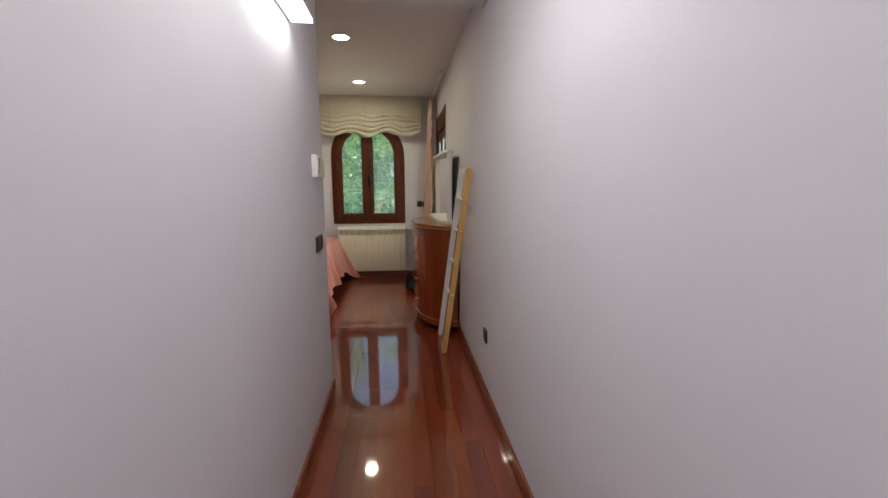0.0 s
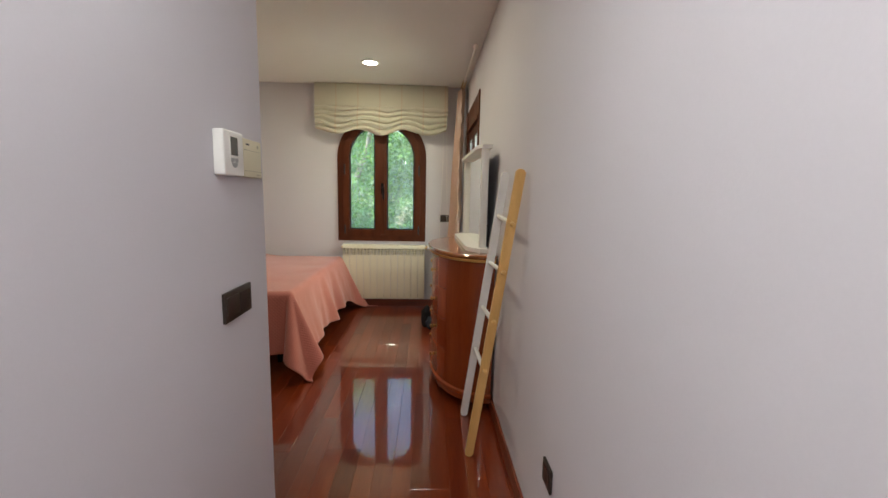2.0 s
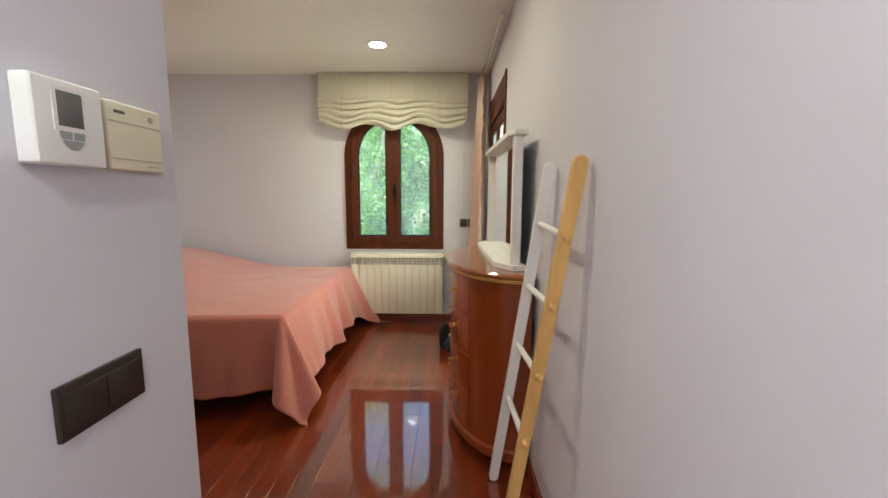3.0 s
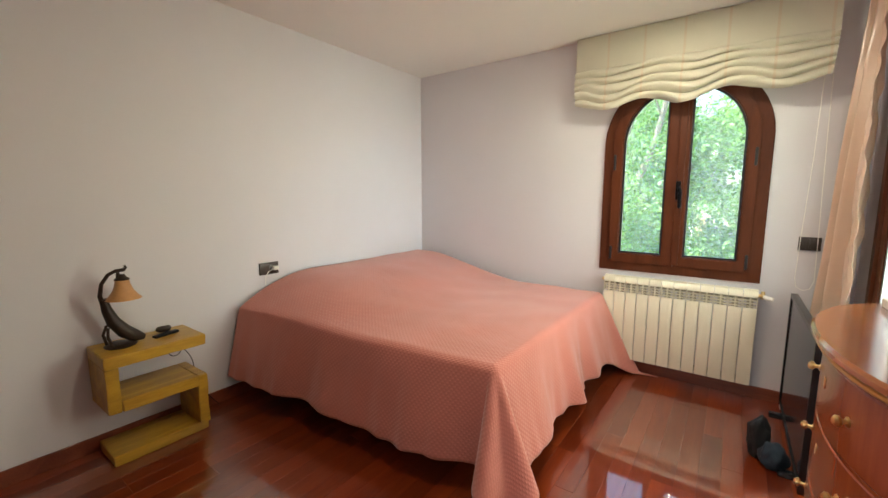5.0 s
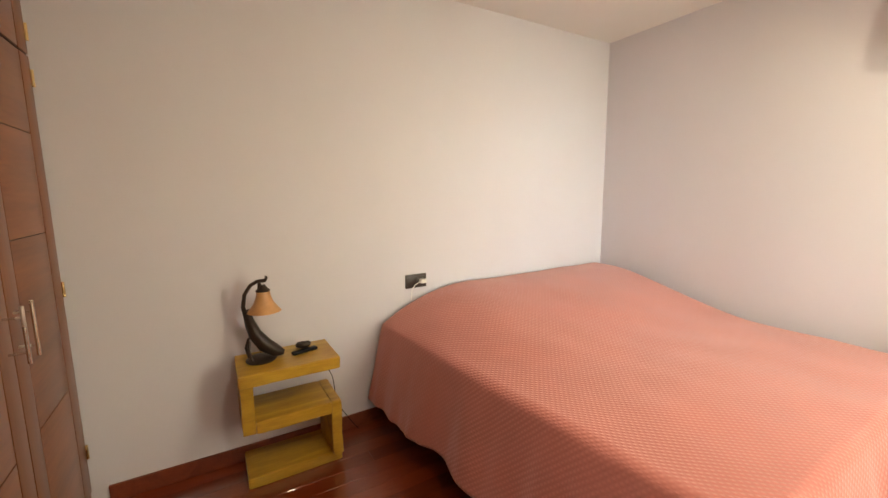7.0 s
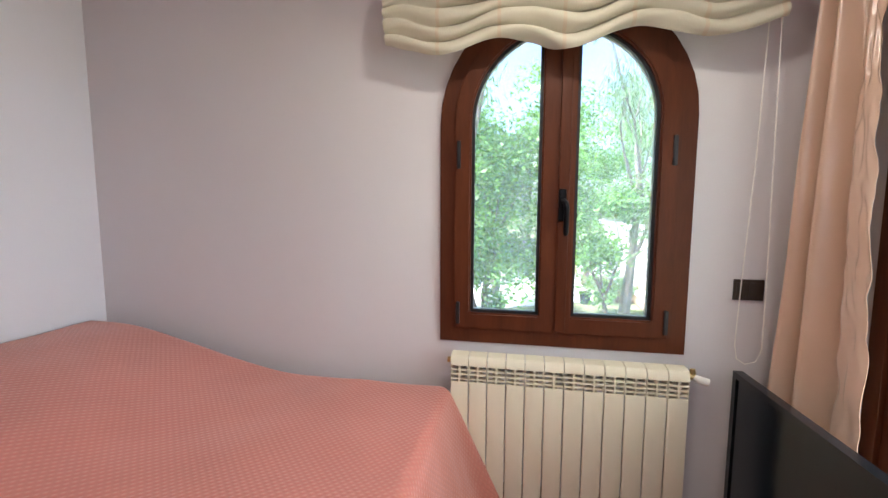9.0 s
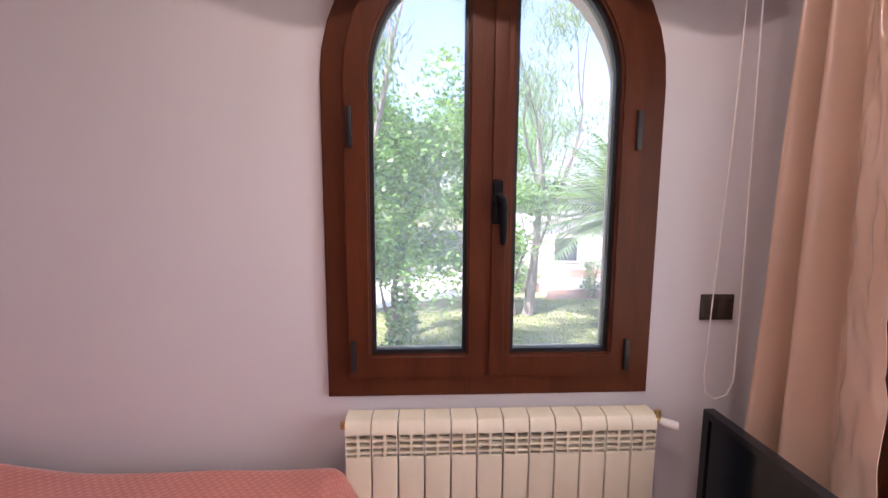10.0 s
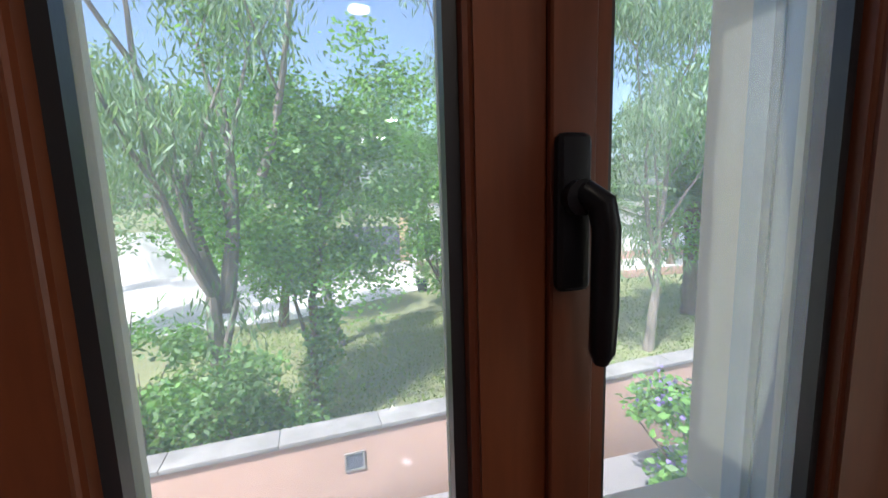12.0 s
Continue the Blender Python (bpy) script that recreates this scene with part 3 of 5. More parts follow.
# ---- terrace door in the east wall ----
door = thing("door_1", "brown wooden glazed terrace door under a wooden shutter box", "door", (XE, (DOOR_Y0 + DOOR_Y1) / 2, 0))
door["kind"] = "structure"
bm = bmesh.new()
box(bm, XE - 0.012, XE + 0.07, DOOR_Y0, DOOR_Y0 + 0.06, 0, DOOR_TOP, bevel=0.004)
box(bm, XE - 0.012, XE + 0.07, DOOR_Y1 - 0.06, DOOR_Y1, 0, DOOR_TOP, bevel=0.004)
part("door_frame", bm, M_FRAME, door, "brown wooden frame")
part("shutter_box", boxed(XE - 0.006, XE + 0.12, DOOR_Y0 + 0.06, DOOR_Y1 - 0.06, 2.035, DOOR_TOP, bevel=0.006), M_FRAMEH, door, "brown wooden shutter box panel")
part("rail_moulding", boxed(XE - 0.020, XE + 0.02, DOOR_Y0 + 0.03, DOOR_Y1 - 0.03, 2.012, 2.038, bevel=0.005), M_FRAMEH, door)
mid = (DOOR_Y0 + DOOR_Y1) / 2
for a, b in ((DOOR_Y0 + 0.062, mid - 0.002), (mid + 0.002, DOOR_Y1 - 0.062)):
    bm = ring_prism(bmesh.new(), [(a, 0.01), (b, 0.01), (b, 2.008), (a, 2.008)], [(a + 0.08, 0.13), (b - 0.08, 0.13), (b - 0.08, 1.925), (a + 0.08, 1.925)], "x", XE + 0.004, XE + 0.06)
    leafdoor = part("door_leaf", bm, M_FRAME, door, "brown wooden glazed leaf")
    bm = ring_prism(bmesh.new(), [(a + 0.078, 0.128), (b - 0.078, 0.128), (b - 0.078, 1.927), (a + 0.078, 1.927)], [(a + 0.10, 0.15), (b - 0.10, 0.15), (b - 0.10, 1.905), (a + 0.10, 1.905)], "x", XE + 0.012, XE + 0.05)
    part("glazing_bead", bm, M_ALU, leafdoor, "grey metal glazing bead")
    pane = part("pane", boxed(XE + 0.030, XE + 0.034, a + 0.099, b - 0.099, 0.149, 1.906), M_GLASS, leafdoor, "clear door glass", None)
    pane.visible_shadow = False


# ---- corridor fittings ----
def wall_plate_x(name, x, s, y0, y1, z0, z1, label, material, rockers=2, proud=0.009):
    """A switch or socket plate on a wall that faces s along x."""
    ob = thing(name, label, name.split("_")[-1], (x, (y0 + y1) / 2, z0))
    part("plate", boxed(x, x + s * proud, y0, y1, z0, z1, bevel=0.002), material, ob)
    w = (y1 - y0 - 0.016) / rockers
    for k in range(rockers):
        a = y0 + 0.008 + k * w
        part("rocker", boxed(x + s * proud, x + s * (proud + 0.003), a + 0.001, a + w - 0.001, z0 + 0.014, z1 - 0.014, bevel=0.001), material, ob)
    return ob


wall_plate_x("light_switch", XC, 1, 2.305, 2.470, 0.982, 1.068, "dark bronze double light switch on the corridor wall", M_PLATE)
wall_plate_x("power_socket", XE, -1, 2.405, 2.490, 0.368, 0.450, "dark bronze power socket low on the wall", M_PLATE, 1)

thermo = thing("thermostat", "white plastic room thermostat with a small grey display", "thermostat", (XC, 2.345, 1.39))
part("body", boxed(XC, XC + 0.030, 2.300, 2.412, 1.392, 1.512, bevel=0.006, seg=3), M_PLASTIC, thermo)
part("display", boxed(XC + 0.030, XC + 0.0315, 2.334, 2.374, 1.447, 1.496, bevel=0.0005), M_SCREEN, thermo, "grey liquid crystal display")
part("display_surround", ring_prism(bmesh.new(), [(2.328, 1.441), (2.380, 1.441), (2.380, 1.502), (2.328, 1.502)], [(2.334, 1.447), (2.374, 1.447), (2.374, 1.496), (2.334, 1.496)], "x", XC + 0.0298, XC + 0.0312), M_WHITE, thermo, "raised white display rim")
PAD = [(2.354 + 0.020 * math.cos(a), 1.440 + 0.026 * math.sin(a)) for a in (math.pi + math.pi * k / 14 for k in range(15))]
keypad = part("keypad", prism(bmesh.new(), PAD, "x", XC + 0.0298, XC + 0.0315), M_KEYS, thermo, "grey half-round keypad")
part("key_gap", boxed(XC + 0.0315, XC + 0.0319, 2.336, 2.372, 1.4275, 1.4285), M_PLASTIC, keypad)
part("key_gap", boxed(XC + 0.0315, XC + 0.0319, 2.3535, 2.3545, 1.429, 1.440), M_PLASTIC, keypad)
receiver = thing("heating_receiver", "ivory plastic heating receiver box beside the thermostat", "receiver", (XC, 2.485, 1.39))
part("body", boxed(XC, XC + 0.024, 2.424, 2.550, 1.392, 1.505, bevel=0.005, seg=3), M_IVORY, receiver)
part("slot", boxed(XC + 0.0238, XC + 0.0252, 2.440, 2.462, 1.486, 1.491, bevel=0.0004), M_SCREEN, receiver, "small dark marking")
part("screw", tube(bmesh.new(), [(XC + 0.0238, 2.522, 1.487), (XC + 0.0252, 2.522, 1.487)], 0.0055, 14), M_RADIN, receiver, "small recessed screw")
for z in (1.4715, 1.4105):
    part("seam", boxed(XC + 0.0238, XC + 0.0249, 2.428, 2.546, z, z + 0.0014), M_RADIN, receiver, "fine seam")
for a, b in ((2.508, 2.522), (2.527, 2.538)):
    part("lettering_bar", boxed(XC + 0.0238, XC + 0.0248, a, b, 1.4005, 1.4025), M_RADIN, receiver, "small grey lettering bar")

wl = thing("wall_lamp", "white linear wall lamp, switched on", "lamp", (XC, 1.72, 2.05))
part("back_plate", boxed(XC, XC + 0.012, 1.44, 2.005, 2.05, 2.175, bevel=0.002), M_WHITE, wl)
part("bottom_plate", boxed(XC + 0.012, XC + 0.10, 1.44, 2.005, 2.050, 2.066, bevel=0.002), M_LEDW, wl, "glowing lower diffuser")
part("top_plate", boxed(XC + 0.012, XC + 0.10, 1.44, 2.005, 2.159, 2.175, bevel=0.002), M_LEDW, wl, "glowing upper diffuser")
part("end_web", boxed(XC + 0.012, XC + 0.060, 1.46, 1.985, 2.068, 2.157, bevel=0.002), M_WHITE, wl, "white inner channel")


# ---- ceiling lamps ----
def downlight(x, y, z=HIGH):
    ob = thing("ceiling_downlight", "round recessed ceiling downlight, switched on; the corridor pair is added fill", "downlight", (x, y, z), "ceiling downlights")
    bm = lathe(bmesh.new(), [(0.066, 0.002), (0.066, -0.006), (0.083, -0.008), (0.090, -0.004), (0.090, 0.002)], (x, y, z), 40)
    part("trim_ring", bm, M_WHITE, ob, "white trim ring")
    bm = lathe(bmesh.new(), [(0.0, -0.0035), (0.066, -0.0035), (0.066, 0.001), (0.0, 0.001)], (x, y, z), 40)
    bmesh.ops.remove_doubles(bm, verts=bm.verts, dist=1e-5)
    part("diffuser", bm, M_LED, ob, "glowing warm white diffuser")


for dx, dy in DOWNLIGHTS:
    downlight(dx, dy)
# bodies made up for the two added corridor fill lamps
downlight(0.21, -0.55, LOW)
downlight(0.21, 1.05, LOW)


# ---- wardrobe ----
WF = 2.574     # face of the doors
EDGES = (-0.437, -1.0, -1.585, -2.07, -2.605)
ward = thing("built_in_wardrobe", "glossy cherry wood built-in wardrobe, doors shut, up to the ceiling", "wardrobe", (-1.58, 2.3, 0))
bm = bmesh.new()
box(bm, XW + 0.001, XC - 0.15, YC - 0.62, WF - 0.026, 0.0, HIGH - 0.001)
part("carcass", bm, M_GROOVE, ward, "dark inside body")
part("plinth", boxed(XW + 0.015, XC - 0.151, WF - 0.026, WF - 0.006, 0.0, 0.085, bevel=0.002), M_SKIRT, ward, "dark red plinth")
part("side_post", boxed(EDGES[0] + 0.003, XC - 0.151, WF - 0.026, WF + 0.004, 0.085, HIGH - 0.001, bevel=0.003), M_WARDV, ward)


def wardrobe_door(x0, x1, z0, z1, hinge_low, rails):
    """A veneered door: raised panels with grooves between stiles and rails."""
    bm = boxed(x0, x1, WF - 0.024, WF - 0.005, z0, z1, bevel=0.0015)
    d = part("door", bm, M_GROOVE, ward, "cherry veneer door with grooved panels")
    st, g = 0.095, 0.004
    for a, b in ((x0 + 0.001, x0 + st), (x1 - st, x1 - 0.001)):
        part("stile", boxed(a, b, WF - 0.005, WF, z0 + 0.001, z1 - 0.001, bevel=0.0015), M_WARDV, d)
    cuts = [z0 + 0.001] + list(rails) + [z1 - 0.001]
    for lo, hi in zip(cuts, cuts[1:]):
        part("panel", boxed(x0 + st + g, x1 - st - g, WF - 0.005, WF - 0.0005, lo + g / 2, hi - g / 2, bevel=0.0015), M_WARD, d)
    return d


def bar_handle(parent, x, z0, z1):
    bm = bmesh.new()
    y = WF + 0.044
    tube(bm, [(x, y, z0), (x, y, z1)], 0.0055, 14)
    for z in (z0 + 0.035, z1 - 0.035):
        tube(bm, [(x, WF - 0.001, z), (x, y, z)], 0.0042, 10)
    part("handle", bm, M_STEEL, parent, "satin steel bar handle")


for k in range(4):
    x1, x0 = EDGES[k] - 0.002, EDGES[k + 1] + 0.002
    low = wardrobe_door(x0, x1, 0.088, 1.940, True, (0.62, 1.266, 1.64))
    top = wardrobe_door(x0, x1, 1.946, HIGH - 0.012, False, (2.2,))
    hx = x0 + 0.038 if k % 2 == 0 else x1 - 0.038
    bar_handle(low, hx, 0.900, 1.080)
    bar_handle(top, hx, 2.02, 2.16)
    hgx = x1 if k % 2 == 0 else x0
    for d, zs in ((low, (0.28, 1.02, 1.86)), (top, (2.03, 2.47))):
        for z in zs:
            bm = bmesh.new()
            tube(bm, [(hgx + (0.002 if k % 2 else -0.002), WF + 0.004, z - 0.032), (hgx + (0.002 if k % 2 else -0.002), WF + 0.004, z + 0.032)], 0.0055, 10)
            part("hinge", bm, M_BRASS, d, "polished brass hinge")


# ---- bed ----
BX0, BX1, BY0, BY1 = -2.595, -0.735, 4.175, 5.90
bed = thing("bed", "wide low bed with a dark base pushed into the corner", "bed", (-1.66, 5.0, 0))
part("base", boxed(BX0 + 0.02, BX1 - 0.03, BY0 + 0.04, BY1, 0.20, 0.36, bevel=0.01), M_BEDBASE, bed, "dark fabric bed base")
part("mattress", boxed(BX0, BX1 - 0.01, BY0 + 0.015, BY1, 0.361, 0.575, bevel=0.04, seg=4), M_BEDBASE, bed, "mattress under the coverlet")
for lx in (BX0 + 0.12, BX1 - 0.14):
    for ly in (BY0 + 0.16, BY1 - 0.12):
        part("leg", tube(bmesh.new(), [(lx, ly, 0), (lx, ly, 0.2)], [0.024, 0.03], 14), M_BLACK, bed, "black leg")


def bed_top(x, y):
    """Height of the covered bed: pillows at the head, gentle slack elsewhere."""
    head = max(0.0, min(1.0, (-1.35 - x) / 1.15))
    head = head * head * (3 - 2 * head)
    near = max(0.0, min(1.0, (y - BY0 + 0.03) / 0.55))
    near = near * (2 - near)
    pillows = 0.93 + 0.07 * abs(math.cos((y - 4.12) / 1.78 * 2 * math.pi * 0.5))
    slack = 0.012 * noise.noise(Vector((x * 1.7, y * 1.7, 0.3))) + 0.004 * noise.noise(Vector((x * 5, y * 5, 4.0)))
    return 0.612 + 0.195 * head * near * pillows + slack


def cover_point(u, v):
    """The cover with its near edge drawn out towards the head."""
    p = cover_shape(u, v)
    tx = max(0.0, min(1.0, (p.x - BX0) / (BX1 - BX0)))
    ty = max(0.0, min(1.0, (p.y - BY0) / (BY1 - BY0)))
    p.y -= 0.165 * (1 - tx) * (1 - ty)
    return p


def cover_shape(u, v):
    over_near, over_foot, over_far = 0.485, 0.475, 0.10
    s = BX0 + u * (BX1 - BX0 + over_foot)
    t = BY0 - over_near + v * (BY1 - BY0 + over_near + over_far)
    px, py = min(s, BX1), max(min(t, BY1), BY0)
    dx, dyn, dyf = max(0, s - BX1), max(0, BY0 - t), max(0, t - BY1)
    top = bed_top(px, py)
    d = math.hypot(dx, dyn) if dyn else dx
    if dyf and not dx:
        return Vector((px, min(py + dyf * 0.35, 5.98), top - dyf * 0.8))
    if not d:
        return Vector((px, py, top))
    along = px * 1.0 if dyn and not dx else py
    fall = max(0.0, d - 0.045)
    deep = fall / 0.45
    near_foot = 1.0 if dx else 0.55 + 0.9 * max(0.0, (px + 1.5) / 0.8)
    wave = 0.030 * near_foot * deep * math.sin(along * 10.5 + 1.3 * math.sin(along * 3.7)) + 0.026 * deep * noise.noise(Vector((along * 4.5, 2.0, 0.0))) + 0.011 * near_foot * deep * math.sin(along * 27.0 + 2.0 * math.sin(along * 5.0)) + 0.010 * deep * noise.noise(Vector((along * 14, fall * 5, 7.0)))
    far = max(0.0, min(1.0, (py - 5.50) / 0.38)) ** 2 if dx else 0.0
    fall += 0.15 * deep * far
    out = 0.17 * deep * far + 0.030 * (1 - math.exp(-d / 0.03)) + (0.115 if dx else 0.085) * deep + wave
    if dyn and not dx:
        out += 0.03 * deep * max(0.0, (-1.9 - px) / 0.7)
    ux, uy = (dx / d, -dyn / d) if dyn or dx else (1, 0)
    if dyn and dx:
        ang = math.atan2(dyn, dx)
        out += 0.055 * deep * math.sin(ang * 6.0) + 0.10 * deep * math.sin(2 * ang)
    x, y = px + ux * out, py + uy * out
    if dyf:
        y = min(BY1 + dyf * 0.35, 5.98)
        x += 0.9 * dyf * deep
        fall += 0.9 * dyf
    z = top - fall - 0.022 * (1 - math.exp(-d / 0.03)) + 0.010 * math.sin(along * 6.0) * deep
    if z < 0.012:
        x += ux * (0.012 - z) * 0.7
        y += uy * (0.012 - z) * 0.7
        z = 0.012 + 0.003 * math.sin(along * 40)
    return Vector((x, y, z))


bm = sheet(bmesh.new(), 150, 150, cover_point)
uvl = bm.loops.layers.uv.verify()
for f in bm.faces:
    for lp in f.loops:
        lp[uvl].uv = (lp[uvl].uv[0] * 2.3, lp[uvl].uv[1] * 2.36)
cover = solid("coverlet", bm, M_COVER, "salmon pink woven coverlet spread over the bed, corners trailing", "coverlet", smooth=180)
mod = cover.modifiers.new("thickness", "SOLIDIFY")
mod.thickness, mod.offset = 0.006, 1.0


# ---- radiator ----
def radiator():
    x0, pitch, count, yf, yb, z0, z1 = -0.705, 0.0805, 12, 5.905, 5.972, 0.098, 0.757
    ob = thing("radiator", "cream enamelled aluminium radiator of twelve sections below the window", "radiator", (x0 + pitch * count / 2, 5.94, z0))
    for k in range(count):
        a, b = x0 + k * pitch + 0.0019, x0 + (k + 1) * pitch - 0.0019
        c = (a + b) / 2
        bm = bmesh.new()
        box(bm, a, b, yf, yf + 0.012, z0 + 0.012, z1 - 0.118, bevel=0.004, seg=2)
        prism(bm, [(yf + 0.030, z1), (yf + 0.012, z1 - 0.006), (yf, z1 - 0.026), (yf, z1 - 0.046), (yf + 0.008, z1 - 0.046), (yf + 0.018, z1 - 0.02), (yb, z1 - 0.006), (yb, z1)], "x", a, b)
        sec = part("section", bm, M_RAD, ob)
        for z in (z1 - 0.066, z1 - 0.086, z1 - 0.106):
            part("slat", boxed(a, b, yf + 0.002, yf + 0.020, z - 0.003, z + 0.003), M_RAD, sec)
        part("web", boxed(c - 0.004, c + 0.004, yf, yb, z1 - 0.1185, z1 - 0.03), M_RAD, sec)
        for q in (a, b - 0.003):
            part("side_web", boxed(q, q + 0.003, yf + 0.0025, yb, z1 - 0.1185, z1 - 0.03), M_RAD, sec)
        # tubes, headers and brackets get the darker cream in place of inner shade
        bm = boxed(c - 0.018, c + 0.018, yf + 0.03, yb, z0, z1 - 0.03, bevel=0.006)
        part("water_tube", bm, M_RADIN, sec, "inner water tube, coloured darker as if in shade")
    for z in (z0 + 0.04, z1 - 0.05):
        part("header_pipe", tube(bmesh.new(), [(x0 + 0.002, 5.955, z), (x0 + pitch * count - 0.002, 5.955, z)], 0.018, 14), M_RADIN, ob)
    xe, zt = x0 + pitch * count, z1 - 0.035
    bm = bmesh.new()
    tube(bm, [(xe - 0.002, 5.945, zt), (xe + 0.030, 5.945, zt)], [0.012, 0.012], 12)
    tube(bm, [(xe + 0.022, 5.948, zt + 0.03), (xe + 0.022, 5.945, zt), (xe + 0.022, 5.97, zt - 0.02), (xe + 0.022, 6.0, zt - 0.025)], [0.010, 0.013, 0.009, 0.009], 12)
    valve = part("valve", bm, M_BRASS, ob, "tarnished brass valve")
    bm = bmesh.new()
    tube(bm, [(xe + 0.028, 5.943, zt - 0.002), (xe + 0.040, 5.935, zt - 0.008), (xe + 0.075, 5.925, zt - 0.014)], [0.012, 0.016, 0.015], 14)
    part("knob", bm, M_PLASTIC, valve, "ivory valve knob")
    part("end_plug", tube(bmesh.new(), [(x0 - 0.018, 5.945, zt), (x0 + 0.004, 5.945, zt)], 0.012, 12), M_BRASS, ob, "tarnished vent plug")
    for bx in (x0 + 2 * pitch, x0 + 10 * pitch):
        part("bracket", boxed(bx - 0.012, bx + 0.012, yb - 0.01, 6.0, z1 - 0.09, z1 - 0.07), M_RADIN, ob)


radiator()


# ---- roman blind ----
def blind_point(u, v):
    """v runs from the top down: a flat upper part, then gathered folds with a swagged hem."""
    x = -0.995 + 1.495 * u
    ztop, flat = HIGH - 0.006, 0.44
    sag = 0.035 * math.sin(u * math.pi * 3.0) ** 2 + 0.018 * math.sin(u * 21.0)
    if v < flat:
        z = ztop - 0.250 * v / flat
        y = 5.915 + 0.005 * noise.noise(Vector((x * 3, z * 3, 0)))
    else:
        w = (v - flat) / (1 - flat)
        swag = 0.050 * (0.5 - 0.5 * math.cos((u * 3.0 % 1.0) * 2 * math.pi))
        z = ztop - 0.250 - 0.245 * w - swag * w * 1.1 + 0.014 * noise.noise(Vector((x * 6, w * 4, 1.0)))
        stray = 2.6 * noise.noise(Vector((x * 2.6, 0.4, 3.0))) + 1.2 * noise.noise(Vector((x * 7.0, w * 1.5, 6.0)))
        full = 0.55 + 0.45 * math.sin(math.pi * u) + 0.5 * noise.noise(Vector((x * 4.0, w * 3.0, 8.0)))
        ripple = math.sin(w * 4.6 * 2 * math.pi + 0.9 * math.sin(u * 19.0) + stray)
        y = 5.905 - 0.021 * full * ripple - 0.040 * math.sin(w * math.pi * 0.75)
        z += 0.011 * full * math.cos(w * 4.6 * 2 * math.pi + stray)
        pinch = 0.018 * w * (2 * u - 1) ** 7
        x -= pinch
    return Vector((x, y, z))


blind = thing("roman_blind", "cream linen roman blind with faint ochre stripes, half drawn up", "blind", (WC, 5.93, HIGH))
bm = sheet(bmesh.new(), 160, 90, blind_point)
fabric = part("fabric", bm, M_BLIND, blind, "gathered cream linen", 180)
part("head_rail", boxed(-0.99, 0.495, 5.925, 5.975, HIGH - 0.045, HIGH - 0.001, bevel=0.003), M_WHITE, blind, "white head rail")
bm = bmesh.new()
loop = [(0.465, 5.94, HIGH - 0.04), (0.452, 5.945, 1.6), (0.436, 5.95, 1.1), (0.430, 5.952, 0.86), (0.440, 5.952, 0.805), (0.470, 5.95, 0.785), (0.505, 5.945, 0.80), (0.520, 5.94, 0.85), (0.515, 5.935, 1.1), (0.500, 5.93, 1.7), (0.485, 5.93, HIGH - 0.04)]
fine = []
for a, b in zip(loop, loop[1:]):
    steps = max(2, int((Vector(b) - Vector(a)).length / 0.03))
    fine += [Vector(a).lerp(Vector(b), k / steps) for k in range(steps)]
tube(bm, fine, [0.0016 + 0.0009 * (k % 2) for k in range(len(fine))], 6)
part("bead_chain", bm, M_PLASTIC, blind, "white beaded pull chain")


# ---- curtain ----
def curtain_point(u, v):
    z = 2.515 - 2.495 * v
    spread = 0.62 + 0.38 * min(1.0, v * 1.3)
    y = 5.945 - 0.36 * u * spread
    gather = max(0.0, 1.0 - u / 0.62)
    bend = 1.6 * noise.noise(Vector((u * 2.2, v * 0.5, 9.0)))
    fold = math.sin(u * 2 * math.pi * (4.2 - 1.4 * u) + bend + 0.5 * math.sin(v * 3.0)) * (0.034 + 0.030 * v) * (0.45 + 0.75 * gather ** 0.5 + 0.3 * noise.noise(Vector((u * 3.5, v * 0.8, 2.0))))
    panel = max(0.0, min(1.0, (u - 0.45) / 0.2))
    crease = abs(noise.noise(Vector((u * 6 + v * 7, v * 11 - u * 4, 5.0)))) * 0.030 + abs(noise.noise(Vector((u * 9 - v * 12, v * 19, 1.0)))) * 0.012
    fine_fold = 0.008 * math.sin(u * 40 + v * 5) * (1 - v) * gather + 0.010 * noise.noise(Vector((u * 7, v * 4, 0))) + crease * panel
    x = 0.650 - 0.085 * v * (1 - u) - 0.03 * v + fold + fine_fold
    return Vector((min(x, 0.70), y, z))


curtain = thing("curtain", "rose beige satin curtain drawn aside in the corner", "curtain", (0.63, 5.7, 0))
part("fabric", sheet(bmesh.new(), 170, 170, curtain_point), M_CURT, curtain, "", 180).modifiers.new("thickness", "SOLIDIFY").thickness = 0.0025
rod = thing("curtain_rod", "white metal curtain rod below the ceiling", "curtain rod", (0.655, 5.2, 2.5))
part("bar", tube(bmesh.new(), [(0.655, 4.60, 2.535), (0.655, 5.985, 2.535)], 0.011, 14), M_WHITE, rod)
bm = bmesh.new()
bmesh.ops.create_uvsphere(bm, u_segments=14, v_segments=10, radius=0.022, matrix=Matrix.Translation((0.655, 4.59, 2.535)))
part("finial", bm, M_WHITE, rod)
for by in (4.72, 5.93):
    part("bracket", tube(bmesh.new(), [(0.655, by, 2.535), (0.655, by, HIGH)], 0.007, 10), M_WHITE, rod)
for k in range(6):
    y = 5.60 + k * 0.055
    bm = bmesh.new()
    tube(bm, [(0.655 + 0.018 * math.cos(a), y, 2.535 + 0.018 * math.sin(a)) for a in (2 * math.pi * j / 14 for j in range(15))], 0.003, 6, False)
    part("ring", bm, M_BRASS, rod, "brown metal curtain ring")


# ---- dresser with mirror ----
DCY, DHY, DEP = 4.105, 0.585, 0.402


